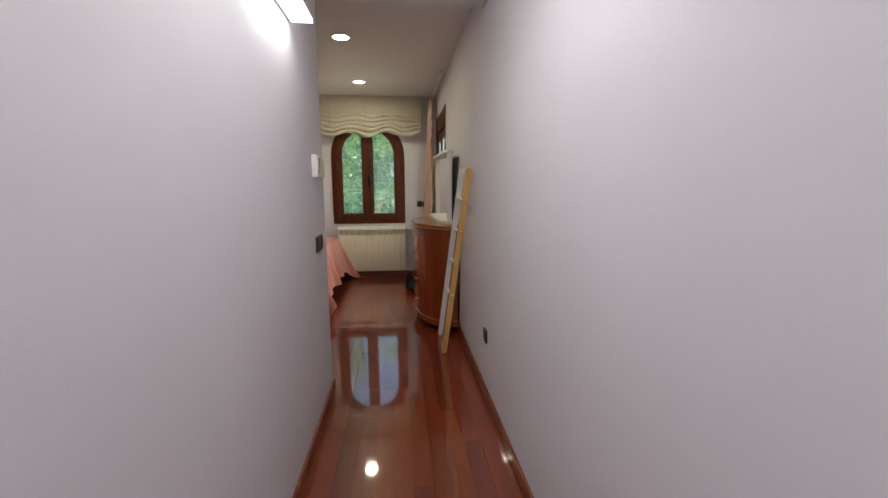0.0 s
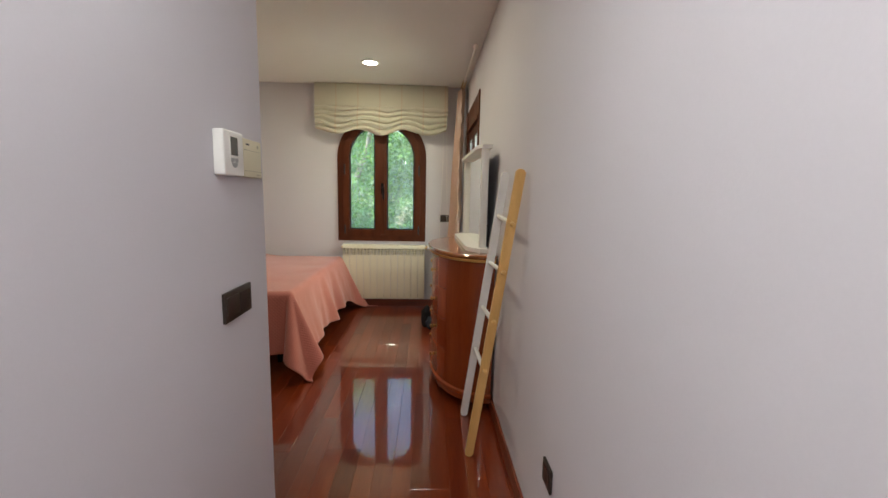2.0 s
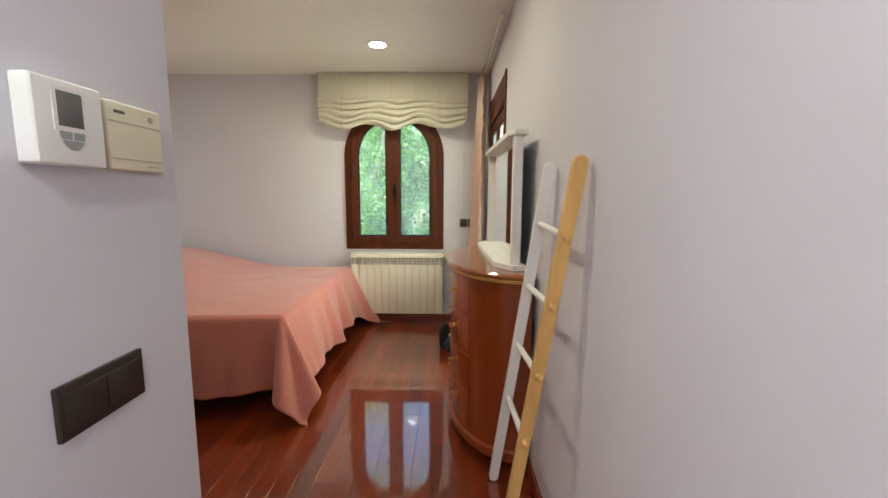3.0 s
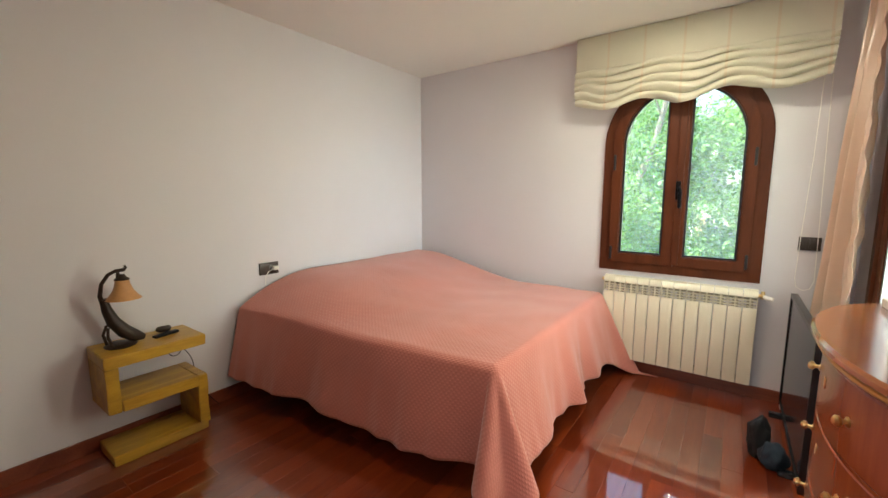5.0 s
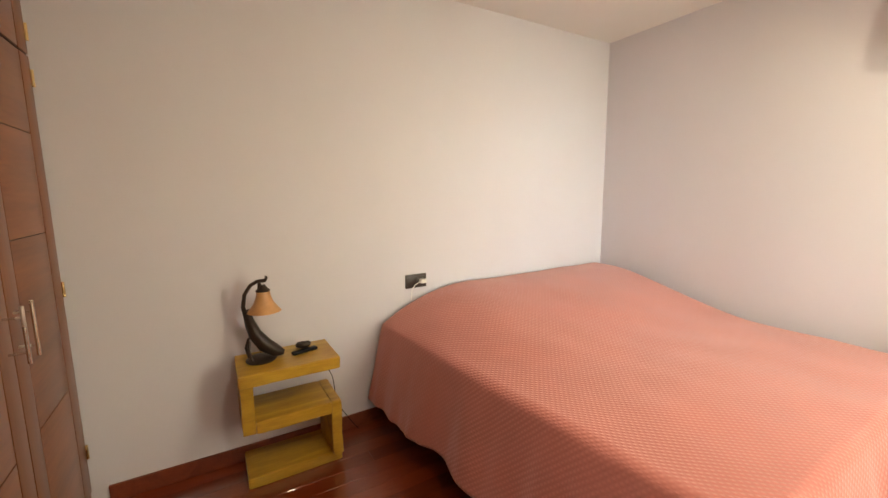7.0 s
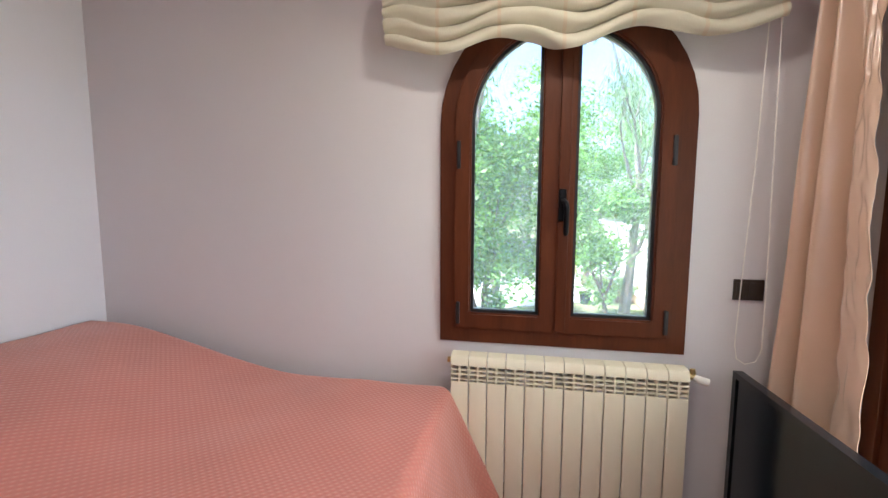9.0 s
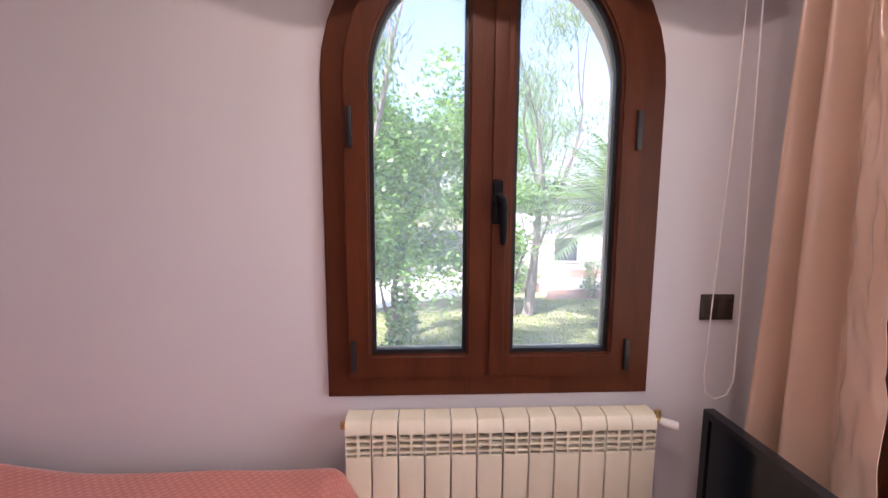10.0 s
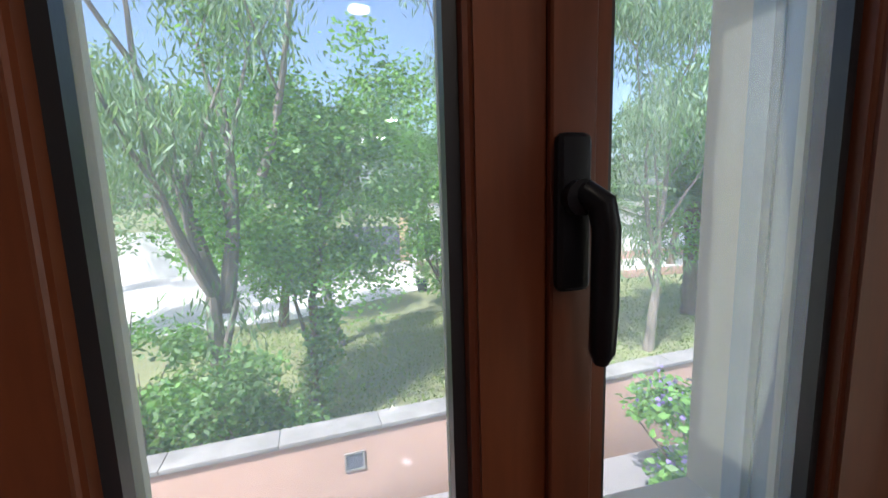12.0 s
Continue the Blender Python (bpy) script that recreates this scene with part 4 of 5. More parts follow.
def bow(scale=0.0, n=40, back=XE - 0.018):
    """The dresser's bowed plan, grown by scale."""
    pts = []
    for k in range(n + 1):
        a = math.pi * k / n
        c, s = math.cos(a), math.sin(a)
        y = DCY - (DHY + scale) * math.copysign(abs(c) ** 0.92, c)
        x = back - (DEP + scale) * abs(s) ** 0.92
        pts.append((x, y))
    return pts


def bow_slab(bm, z0, z1, scale, rim=0.0):
    n = 40
    rows = [(z0, scale - rim), (z0 + rim, scale), (z1 - rim, scale), (z1, scale - rim)] if rim else [(z0, scale), (z1, scale)]
    rings = [[bm.verts.new((x, y, z)) for x, y in bow(s, n)] for z, s in rows]
    for a, b in zip(rings, rings[1:]):
        for k in range(n + 1):
            j = (k + 1) % (n + 1)
            bm.faces.new((a[k], a[j], b[j], b[k]))
    bm.faces.new(rings[0])
    bm.faces.new(rings[-1][::-1])
    return bm


dresser = thing("dresser", "bow-fronted cherry red lacquered chest of drawers", "dresser", (0.5, DCY, 0))
part("body", bow_slab(bmesh.new(), 0.10, 0.962, -0.035), M_DRES, dresser)
part("top", bow_slab(bmesh.new(), 0.975, 1.002, 0.0, 0.008), M_DREST, dresser, "polished cherry top")
part("top_edge_moulding", bow_slab(bmesh.new(), 0.956, 0.977, -0.010, 0.007), M_GILT, dresser, "worn gilt edge moulding")
part("base_moulding", bow_slab(bmesh.new(), 0.088, 0.128, -0.022, 0.010), M_DRES, dresser, "rounded cherry base moulding")
part("skirt", bow_slab(bmesh.new(), 0.058, 0.089, -0.040), M_DRES, dresser)
for fy, fx in ((3.66, 0.62), (4.54, 0.62), (3.92, 0.40), (4.29, 0.40)):
    part("foot", tube(bmesh.new(), [(fx, fy, 0), (fx, fy, 0.03), (fx, fy, 0.06)], [0.02, 0.032, 0.028], 14), M_DRES, dresser, "turned foot")
for k in range(4):
    z0, z1 = 0.150 + k * 0.200, 0.150 + k * 0.200 + 0.190
    outline = bow(-0.035, 60)[16:45]
    outer = bow(-0.0325, 60)[16:45]
    bm = bmesh.new()
    ra = [[bm.verts.new((x, y, z)) for x, y in path] for path, z in ((outline, z0), (outer, z0 + 0.004), (outer, z1 - 0.004), (outline, z1))]
    for a, b in zip(ra, ra[1:]):
        for i in range(len(a) - 1):
            bm.faces.new((a[i], a[i + 1], b[i + 1], b[i]))
    for i in (0, -1):
        bm.faces.new([r[i] for r in ra])
    drawer = part("drawer_front", bm, M_DRES, dresser, "curved lacquered drawer front", 12)
    zc = (z0 + z1) / 2
    for idx in (8, 20):
        x, y = outer[idx]
        bm = lathe(bmesh.new(), [(0.0, 0), (0.013, 0), (0.013, 0.003), (0.006, 0.006), (0.006, 0.014), (0.013, 0.019), (0.014, 0.025), (0.008, 0.031), (0.0, 0.032)], (0, 0, 0), 16)
        bm.transform(Matrix.Translation((x + 0.002, y, zc)) @ Matrix.Rotation(radians(-90), 4, "Y") @ Matrix.Rotation(radians(18 if idx == 8 else -18), 4, "X"))
        part("knob", bm, M_BRASS, drawer, "brass drawer knob")
    x, y = outer[14]
    part("keyhole_plate", boxed(x - 0.002, x + 0.002, y - 0.009, y + 0.009, zc + 0.005, zc + 0.035, bevel=0.0015), M_BRASS, drawer, "small brass keyhole plate")

# the mirror stands on the dresser, turned a little off the wall
mir = thing("dresser_mirror", "white framed table mirror with a flat shelf foot on the dresser", "mirror", (0.6, 4.1, 1.002))
A, B = Vector((0.640, 3.675)), Vector((0.622, 4.68))
U = (B - A).normalized()
N = Vector((-U.y, U.x))
N = N if N.x < 0 else -N


def mp(u, d, z):
    """A place on the mirror: along its length, out of its face, height."""
    p = A + U * u + N * d
    return (p.x, p.y, z)


def mbox(u0, u1, d0, d1, z0, z1, bevel=0.003):
    bm = boxed(u0, u1, d0, d1, z0, z1, bevel=bevel)
    for v in bm.verts:
        v.co = Vector(mp(*v.co))
    return bm


ML, MT = (B - A).length, 1.648
part("side_post", mbox(0, 0.042, -0.016, 0.028, 1.03, MT - 0.01), M_WHITE, mir)
part("side_post", mbox(ML - 0.042, ML, -0.016, 0.028, 1.03, MT - 0.01), M_WHITE, mir)
bm = prism(bmesh.new(), [(-0.03, -0.03), (-0.03, 0.03), (0.03, 0.055), (ML - 0.03, 0.055), (ML + 0.03, 0.03), (ML + 0.03, -0.03)], "z", MT - 0.012, MT + 0.010)
for v in bm.verts:
    v.co = Vector(mp(*v.co))
part("top_shelf", bm, M_WHITE, mir, "white top board with cut corners")
bm = prism(bmesh.new(), [(-0.06, -0.03), (-0.06, 0.03), (0.06, 0.105), (ML - 0.09, 0.105), (ML + 0.03, 0.03), (ML + 0.03, -0.03)], "z", 1.004, 1.030)
for v in bm.verts:
    v.co = Vector(mp(*v.co))
part("foot_shelf", bm, M_WHITE, mir, "white foot board with cut corners")
part("back_board", mbox(0.05, ML - 0.05, -0.012, -0.004, 1.03, MT - 0.012, 0.001), M_BLACK, mir, "dark back board")
part("mirror_glass", mbox(0.042, ML - 0.042, -0.004, 0.002, 1.03, MT - 0.012, 0.0), M_MIRROR, mir, "silvered mirror glass", None)
part("sheet_of_card", mbox(0.06, 0.20, -0.03, -0.024, 1.004, 1.17, 0.0005), M_BAG, mir, "dark stay behind the mirror")


# ---- decorative ladder ----
ladder = thing("blanket_ladder", "leaning decorative ladder with one white and one pine rail", "ladder", (0.53, 3.33, 0))


def rail(foot, top, material, label):
    """A flat rail with rounded ends, leaning to the wall."""
    f, t = Vector(foot), Vector(top)
    up = (t - f).normalized()
    across = Vector((0, 1, 0))
    across = (across - up * across.dot(up)).normalized()
    out = up.cross(across)
    L, w, th = (t - f).length, 0.021, 0.011
    outline = [(w * math.cos(a), w + w * math.sin(a)) for a in (math.pi + math.pi * k / 10 for k in range(11))]
    outline += [(w * math.cos(a), L - w + w * math.sin(a)) for a in (math.pi * k / 10 for k in range(11))]
    bm = prism(bmesh.new(), outline, "y", -th, th)
    for v in bm.verts:
        v.co = f + out * v.co.x + up * v.co.z + across * v.co.y
    bmesh.ops.bevel(bm, geom=[e for e in bm.edges if len(e.link_faces) == 2 and e.calc_face_angle(0) > 1.2], offset=0.003, segments=2, affect="EDGES")
    return part("rail", bm, material, ladder, label)


WFOOT, WTOP, YFOOT, YTOP = Vector((0.530, 3.532, 0.002)), Vector((0.687, 3.290, 1.478)), Vector((0.521, 3.141, 0.002)), Vector((0.685, 2.935, 1.470))
rail(WFOOT, WTOP, M_LADW, "white painted rail")
rail(YFOOT, YTOP, M_LADY, "pale pine rail")
for kw, ky in ((0.844, 0.838), (0.669, 0.685), (0.491, 0.518), (0.313, 0.341)):
    a, b = WFOOT.lerp(WTOP, kw), YFOOT.lerp(YTOP, ky)
    way = (b - a).normalized()
    rung = part("rung", tube(bmesh.new(), [a - way * 0.006, a.lerp(b, 0.93)], 0.0115, 14), M_LADW, ladder, "white painted rung")
    peg = tube(bmesh.new(), [a.lerp(b, 0.93), b + way * 0.024, b + way * 0.034, b + way * 0.036], [0.0112, 0.0112, 0.009, 0.004], 14)
    part("rung_end", peg, M_LADY, rung, "bare pine rung end")


# ---- nightstand with lamp ----
stand = thing("nightstand", "yellow live-edge wooden bedside stand of stepped slabs", "nightstand", (-2.48, 3.41, 0))


def slab(x0, x1, y0, y1, z0, z1, label=""):
    bm = boxed(x0, x1, y0, y1, z0, z1)
    bmesh.ops.subdivide_edges(bm, edges=bm.edges[:], cuts=5, use_grid_fill=True)
    for v in bm.verts:
        q = v.co * 9
        v.co += Vector((noise.noise(q) * 0.008 if v.co.x > x1 - 0.001 else 0, noise.noise(q + Vector((5, 0, 0))) * 0.003, 0))
    bmesh.ops.bevel(bm, geom=[e for e in bm.edges if e.calc_face_angle(0) > 1.0], offset=0.004, segments=2, affect="EDGES")
    return part("slab", bm, M_STAND, stand, label)


slab(XW + 0.016, -2.315, 3.180, 3.640, 0.530, 0.590, "yellow wooden top slab")
slab(XW + 0.016, -2.330, 3.182, 3.238, 0.290, 0.529, "yellow wooden side slab")
slab(XW + 0.016, -2.325, 3.239, 3.587, 0.290, 0.352, "yellow wooden middle shelf")
slab(XW + 0.016, -2.330, 3.588, 3.640, 0.056, 0.352, "yellow wooden leg slab")
slab(XW + 0.016, -2.360, 3.190, 3.640, 0.000, 0.055, "yellow wooden foot slab")

tl = thing("table_lamp", "bronze branch-shaped table lamp with an amber bell shade, off", "lamp", (-2.47, 3.35, 0.59))
bm = lathe(bmesh.new(), [(0.0, 0), (0.068, 0), (0.072, 0.006), (0.060, 0.014), (0.03, 0.018), (0.0, 0.018)], (-2.48, 3.325, 0.591), 28)
part("base", bm, M_IRON, tl)
bm = bmesh.new()
tube(bm, [(-2.47, 3.43, 0.612), (-2.475, 3.395, 0.625), (-2.48, 3.345, 0.665), (-2.485, 3.305, 0.725), (-2.485, 3.285, 0.79), (-2.48, 3.275, 0.85)], [0.014, 0.031, 0.036, 0.031, 0.024, 0.016], 12)
part("stem", bm, M_IRON, tl, "knotted bronze trunk")
bm = bmesh.new()
tube(bm, [(-2.48, 3.275, 0.80), (-2.48, 3.262, 0.87), (-2.475, 3.272, 0.93), (-2.465, 3.300, 0.975), (-2.455, 3.330, 0.992), (-2.45, 3.362, 0.994), (-2.45, 3.372, 1.006), (-2.45, 3.366, 1.016)], [0.012, 0.010, 0.009, 0.009, 0.009, 0.010, 0.007, 0.005], 10)
tube(bm, [(-2.46, 3.338, 0.99), (-2.458, 3.340, 0.955)], [0.006, 0.012], 10)
part("arm", bm, M_IRON, tl, "curved bronze branch")
bm = bmesh.new()
tube(bm, [(-2.50, 3.275, 0.600), (-2.50, 3.262, 0.66), (-2.49, 3.275, 0.705), (-2.485, 3.300, 0.715)], [0.008, 0.007, 0.007, 0.008], 8)
tube(bm, [(-2.45, 3.285, 0.600), (-2.455, 3.270, 0.655), (-2.47, 3.278, 0.70)], [0.008, 0.007, 0.007], 8)
part("root", bm, M_IRON, tl, "looped bronze root")
bm = lathe(bmesh.new(), [(0.016, 0.105), (0.030, 0.100), (0.034, 0.075), (0.044, 0.045), (0.062, 0.018), (0.078, 0.0), (0.074, 0.0), (0.058, 0.018), (0.040, 0.045), (0.030, 0.075), (0.016, 0.100)], (-2.455, 3.352, 0.842), 28)
shade = part("shade", bm, M_SHADE, tl, "amber ceramic bell shade")
part("shade_cap", lathe(bmesh.new(), [(0.0, 0.03), (0.012, 0.03), (0.022, 0.014), (0.033, 0.006), (0.033, 0.0), (0.0, 0.0)], (-2.455, 3.352, 0.942), 20), M_IRON, shade, "bronze cap")

tl.location.y -= 0.03

orn = thing("remote_control", "small dark remote control lying on the nightstand", "remote", (-2.44, 3.49, 0.59))
bm = boxed(-0.018, 0.018, -0.065, 0.065, 0, 0.014, bevel=0.005, seg=2)
bm.transform(Matrix.Translation((-2.47, 3.50, 0.591)) @ Matrix.Rotation(radians(14), 4, "Z"))
part("body", bm, M_BLACK, orn)
stone = bmesh.new()
bmesh.ops.create_icosphere(stone, subdivisions=3, radius=0.03, matrix=Matrix.Translation((-2.50, 3.50, 0.622)) @ Matrix.Diagonal((0.9, 1.3, 0.62, 1)))
for v in stone.verts:
    v.co += Vector((0, 0, 1)) * noise.noise(v.co * 40) * 0.006
solid("watch", stone, M_IRON, "dark crumpled wristwatch on the nightstand", "watch")


def cable(name, path, material, label, r=0.0025):
    fine = []
    pts = [Vector(p) for p in path]
    for i in range(len(pts) - 1):
        p0, p1, p2, p3 = pts[max(i - 1, 0)], pts[i], pts[i + 1], pts[min(i + 2, len(pts) - 1)]
        for k in range(8):
            s = k / 8
            fine.append(0.5 * (2 * p1 + (p2 - p0) * s + (2 * p0 - 5 * p1 + 4 * p2 - p3) * s * s + (3 * p1 - p0 - 3 * p2 + p3) * s ** 3))
    fine.append(pts[-1])
    return solid(name, tube(bmesh.new(), fine, r, 8), material, label, "cable")


cable("lamp_cable", [(-2.56, 3.30, 0.60), (-2.612, 3.30, 0.55), (-2.60, 3.28, 0.50), (-2.56, 3.33, 0.475), (-2.57, 3.40, 0.49), (-2.609, 3.42, 0.52)], M_BLACK, "thin black lamp cable looped behind the nightstand")
cable("charger_cable", [(-2.606, 3.55, 0.53), (-2.59, 3.53, 0.47), (-2.55, 3.55, 0.43), (-2.57, 3.60, 0.44), (-2.606, 3.58, 0.50), (-2.59, 3.66, 0.38), (-2.57, 3.68, 0.22), (-2.58, 3.74, 0.10), (-2.58, 3.80, 0.006)], M_BLACK, "thin dark charging cable hanging beside the nightstand")

wall_plate_x("bed_socket", XW, 1, 4.155, 4.300, 0.808, 0.895, "dark bronze double socket above the bed", M_PLATE)
plug = thing("charger_plug", "white plug and lead in the socket above the bed", "plug", (XW + 0.012, 4.265, 0.85))
bm = boxed(XW + 0.012, XW + 0.045, 4.245, 4.285, 0.838, 0.866, bevel=0.006, seg=3)
part("plug_body", bm, M_PLASTIC, plug)
bm = bmesh.new()
tube(bm, [(XW + 0.04, 4.246, 0.850), (XW + 0.045, 4.225, 0.846), (XW + 0.035, 4.205, 0.832), (XW + 0.025, 4.19, 0.80), (XW + 0.03, 4.18, 0.74)], 0.0028, 8)
part("lead", bm, M_PLASTIC, plug, "white lead")

ws = thing("window_socket", "dark bronze double socket beside the window", "socket", (0.485, YN, 1.035))
part("plate", boxed(0.432, 0.540, YN - 0.009, YN, 1.034, 1.118, bevel=0.002), M_PLATE, ws)
for a, b in ((0.440, 0.4845), (0.4875, 0.532)):
    part("rocker", boxed(a, b, YN - 0.012, YN - 0.009, 1.046, 1.106, bevel=0.001), M_PLATE, ws)

# ---- television leaning by the curtain, and the bundle on the floor ----
tv = thing("television", "black flat television standing on the floor by the curtain", "television", (0.45, 5.43, 0))
part("bezel", ring_prism(bmesh.new(), [(4.93, 0.03), (5.925, 0.03), (5.925, 0.766), (4.93, 0.766)], [(4.955, 0.06), (5.90, 0.06), (5.90, 0.742), (4.955, 0.742)], "x", 0.418, 0.452), M_TVF, tv, "black plastic bezel")
part("screen", boxed(0.424, 0.448, 4.954, 5.901, 0.059, 0.743), M_TVS, tv, "black glossy screen", None)
part("back_cover", boxed(0.452, 0.478, 4.99, 5.86, 0.08, 0.70, bevel=0.012), M_TVF, tv)
part("foot", boxed(0.36, 0.53, 5.08, 5.12, 0.0, 0.031, bevel=0.008), M_TVF, tv)
part("foot", boxed(0.36, 0.53, 5.74, 5.78, 0.0, 0.031, bevel=0.008), M_TVF, tv)
for k in range(4):
    part("lettering_bar", boxed(0.4165, 0.4182, 5.80 + k * 0.017, 5.811 + k * 0.017, 0.040, 0.050), M_ALU, tv, "small grey lettering bar")


def bundle(name, centre, size, seed, material, label):
    bm = bmesh.new()
    bmesh.ops.create_icosphere(bm, subdivisions=4, radius=1.0)
    for v in bm.verts:
        d = v.co.normalized()
        k = 1 + 0.28 * noise.noise(d * 1.6 + Vector((seed, 0, 0))) + 0.10 * noise.noise(d * 5 + Vector((0, seed, 0)))
        v.co = Vector((d.x * size[0] * k, d.y * size[1] * k, max(0, (d.z * k + 0.85) * size[2]))) + Vector(centre)
    return solid(name, bm, material, label, "bag", smooth=70)


bundle("cloth_bag", (0.285, 5.235, 0.0), (0.055, 0.065, 0.115), 3.0, M_BAG, "crumpled black cloth bag on the floor")
bundle("folded_cloth", (0.345, 5.150, 0.0), (0.060, 0.060, 0.070), 8.0, M_BLUE, "blue-grey folded cloth on the floor beside the bag")


# ---- garden ----
GZ = -2.6


def ground_point(u, v):
    x, y = -400 + 800 * u, -380 + 800 * v
    return Vector((x, y, GZ))


structure("ground", sheet(bmesh.new(), 8, 8, ground_point), M_SOIL, "dry lawn ground reaching the horizon")
bm = bmesh.new()
prism(bm, [(-30, 20.6), (-6, 19.2), (-2.4, 19.6), (0.4, 21.2), (3.0, 22.6), (3.4, 30.0), (-30, 30.0)], "z", GZ - 0.05, GZ + 0.02)
structure("pavement_drive", bm, M_PATIO, "sunlit pale concrete driveway before the gate")
structure("terrace_floor", boxed(-9, 9, 6.31, 9.4, -1.9, -1.68), M_TERRACE, "grey terrace floor below the window")

# curved-end terrace parapet
P0, P1 = Vector((-6.0, 9.02)), Vector((4.6, 9.92))
pu = (P1 - P0).normalized()
pn = Vector((-pu.y, pu.x))
parapet = thing("terrace_parapet", "salmon rendered terrace parapet with a weathered pale coping", "parapet", ((P0 + P1) / 2).to_3d() + Vector((0, 0, -1.9)))


def along_parapet(bm):
    for v in bm.verts:
        p = P0 + pu * v.co.x + pn * v.co.y
        v.co = Vector((p.x, p.y, v.co.z))
    return bm


plen = (P1 - P0).length
part("wall", along_parapet(boxed(0, plen, 0.0, 0.22, -2.7, -0.90, bevel=0.01)), M_SALMON, parapet)
for k in range(11):
    a = plen * k / 11
    part("coping_stone", along_parapet(boxed(a + 0.002, a + plen / 11 - 0.002, -0.03, 0.26, -0.90, -0.850, bevel=0.012)), M_COPING, parapet)
a = 5.52
lightbox = thing("recessed_wall_light", "square recessed outdoor light in the parapet", "wall light", (P0 + pu * a).to_3d() + Vector((0, 0, -1.3)))
part("frame", along_parapet(ring_prism(bmesh.new(), [(a - 0.10, -1.30), (a + 0.10, -1.30), (a + 0.10, -1.10), (a - 0.10, -1.10)], [(a - 0.08, -1.28), (a + 0.08, -1.28), (a + 0.08, -1.12), (a - 0.08, -1.12)], "y", -0.014, 0.01)), M_COPING, lightbox, "pale frame")
part("lens", along_parapet(boxed(a - 0.08, a + 0.08, -0.006, 0.01, -1.28, -1.12)), M_GATE, lightbox, "grey glass lens")


def leaf_cloud(bm, centres, per, spread, size, slim=0.45, droop=0.0, rng=None):
    """Many small folded leaves round given centres."""
    for c, r in centres:
        for _ in range(int(per * r)):
            d = Vector((rng.gauss(0, 1), rng.gauss(0, 1), rng.gauss(0, 1)))
            d = d.normalized() * (rng.random() ** 0.45) * r * spread
            p = Vector(c) + Vector((d.x, d.y, d.z * 0.8))
            ax = Vector((rng.uniform(-1, 1), rng.uniform(-1, 1), rng.uniform(-0.6, 0.6) - droop)).normalized()
            sd = ax.cross(Vector((rng.uniform(-1, 1), rng.uniform(-1, 1), rng.uniform(-1, 1)))).normalized()
            L = size * rng.uniform(0.6, 1.3)
            w = L * slim
            vs = [bm.verts.new(q) for q in (p, p + ax * L * 0.5 + sd * w * 0.5, p + ax * L, p + ax * L * 0.5 - sd * w * 0.5)]
            bm.faces.new(vs)


def limb(bm, rng, start, way, length, radius, levels, tips, wander=0.25, up=0.15):
    """A tapering limb that forks."""
    pts, rad = [Vector(start)], [radius]
    d = Vector(way).normalized()
    steps = 6
    for k in range(steps):
        d = (d + Vector((rng.uniform(-1, 1), rng.uniform(-1, 1), rng.uniform(-0.5, 0.8))) * wander * 0.35 + Vector((0, 0, up * 0.3))).normalized()
        pts.append(pts[-1] + d * length / steps)
        rad.append(radius * (1 - 0.55 * (k + 1) / steps))
    tube(bm, pts, rad, 8 if radius > 0.03 else 5)
    if levels == 0:
        tips.append(pts[-1])
        tips.append(pts[-3])
        return
    for _ in range(rng.choice((2, 3))):
        w = (d + Vector((rng.uniform(-1, 1), rng.uniform(-1, 1), rng.uniform(-0.2, 0.7))) * 0.75).normalized()
        limb(bm, rng, pts[-1], w, length * rng.uniform(0.55, 0.8), rad[-1] * 0.75, levels - 1, tips, wander, up)
    if levels > 1:
        w = (d + Vector((rng.uniform(-1, 1), rng.uniform(-1, 1), 0.1))).normalized()
        limb(bm, rng, pts[3], w, length * 0.5, rad[3] * 0.5, levels - 2, tips, wander, up)


def tree(name, label, base, limbs, seed, bark, leaves, per, size, slim, droop=0.0, levels=2, extra=(), clump=(0.45, 0.8)):
    """limbs: (height of start, direction, length, radius) from the trunk's base."""
    rng = random.Random(seed)
    ob = thing(name, label, "tree", base)
    bm, tips = bmesh.new(), []
    for off, way, length, radius in limbs:
        limb(bm, rng, Vector(base) + Vector(off), way, length, radius, levels, tips, 0.22, 0.25)
    part("trunk", bm, bark, ob)
    bm = bmesh.new()
    centres = [(p, rng.uniform(*clump)) for p in tips] + list(extra)
    leaf_cloud(bm, centres, per, 1.0, size, slim, droop, rng)
    part("crown", bm, leaves, ob, "", None)
    return ob


rngx = random.Random(5)
# broadleaf tree in the middle, with a vine-grown trunk
mid_extra = [((-0.75 + rngx.uniform(-1.9, 1.7), 13.6 + rngx.uniform(-1.2, 1.2), -0.1 + rngx.uniform(0, 4.1)), rngx.uniform(0.55, 1.0)) for _ in range(60)]
tree("broadleaf_tree", "broadleaf tree with a bright green crown and vine-grown trunk", (-1.2, 12.8, GZ), [((0, 0, 0), (0.12, 0.02, 1), 2.3, 0.16)], 11, M_BARKD, M_LEAF_A, 460, 0.125, 0.45, 0.2, 3, mid_extra)
vine = bmesh.new()
leaf_cloud(vine, [((-1.2 + 0.035 * k + 0.05 * math.sin(3 * k), 12.72, GZ + 0.15 + 0.2 * k), 0.26 + 0.06 * (k % 3)) for k in range(11)], 520, 1.0, 0.11, 0.6, 0.3, rngx)
solid("vine", vine, M_LEAF_C, "leafy vine climbing the trunk of the broadleaf tree", "vine", "stuff", None)
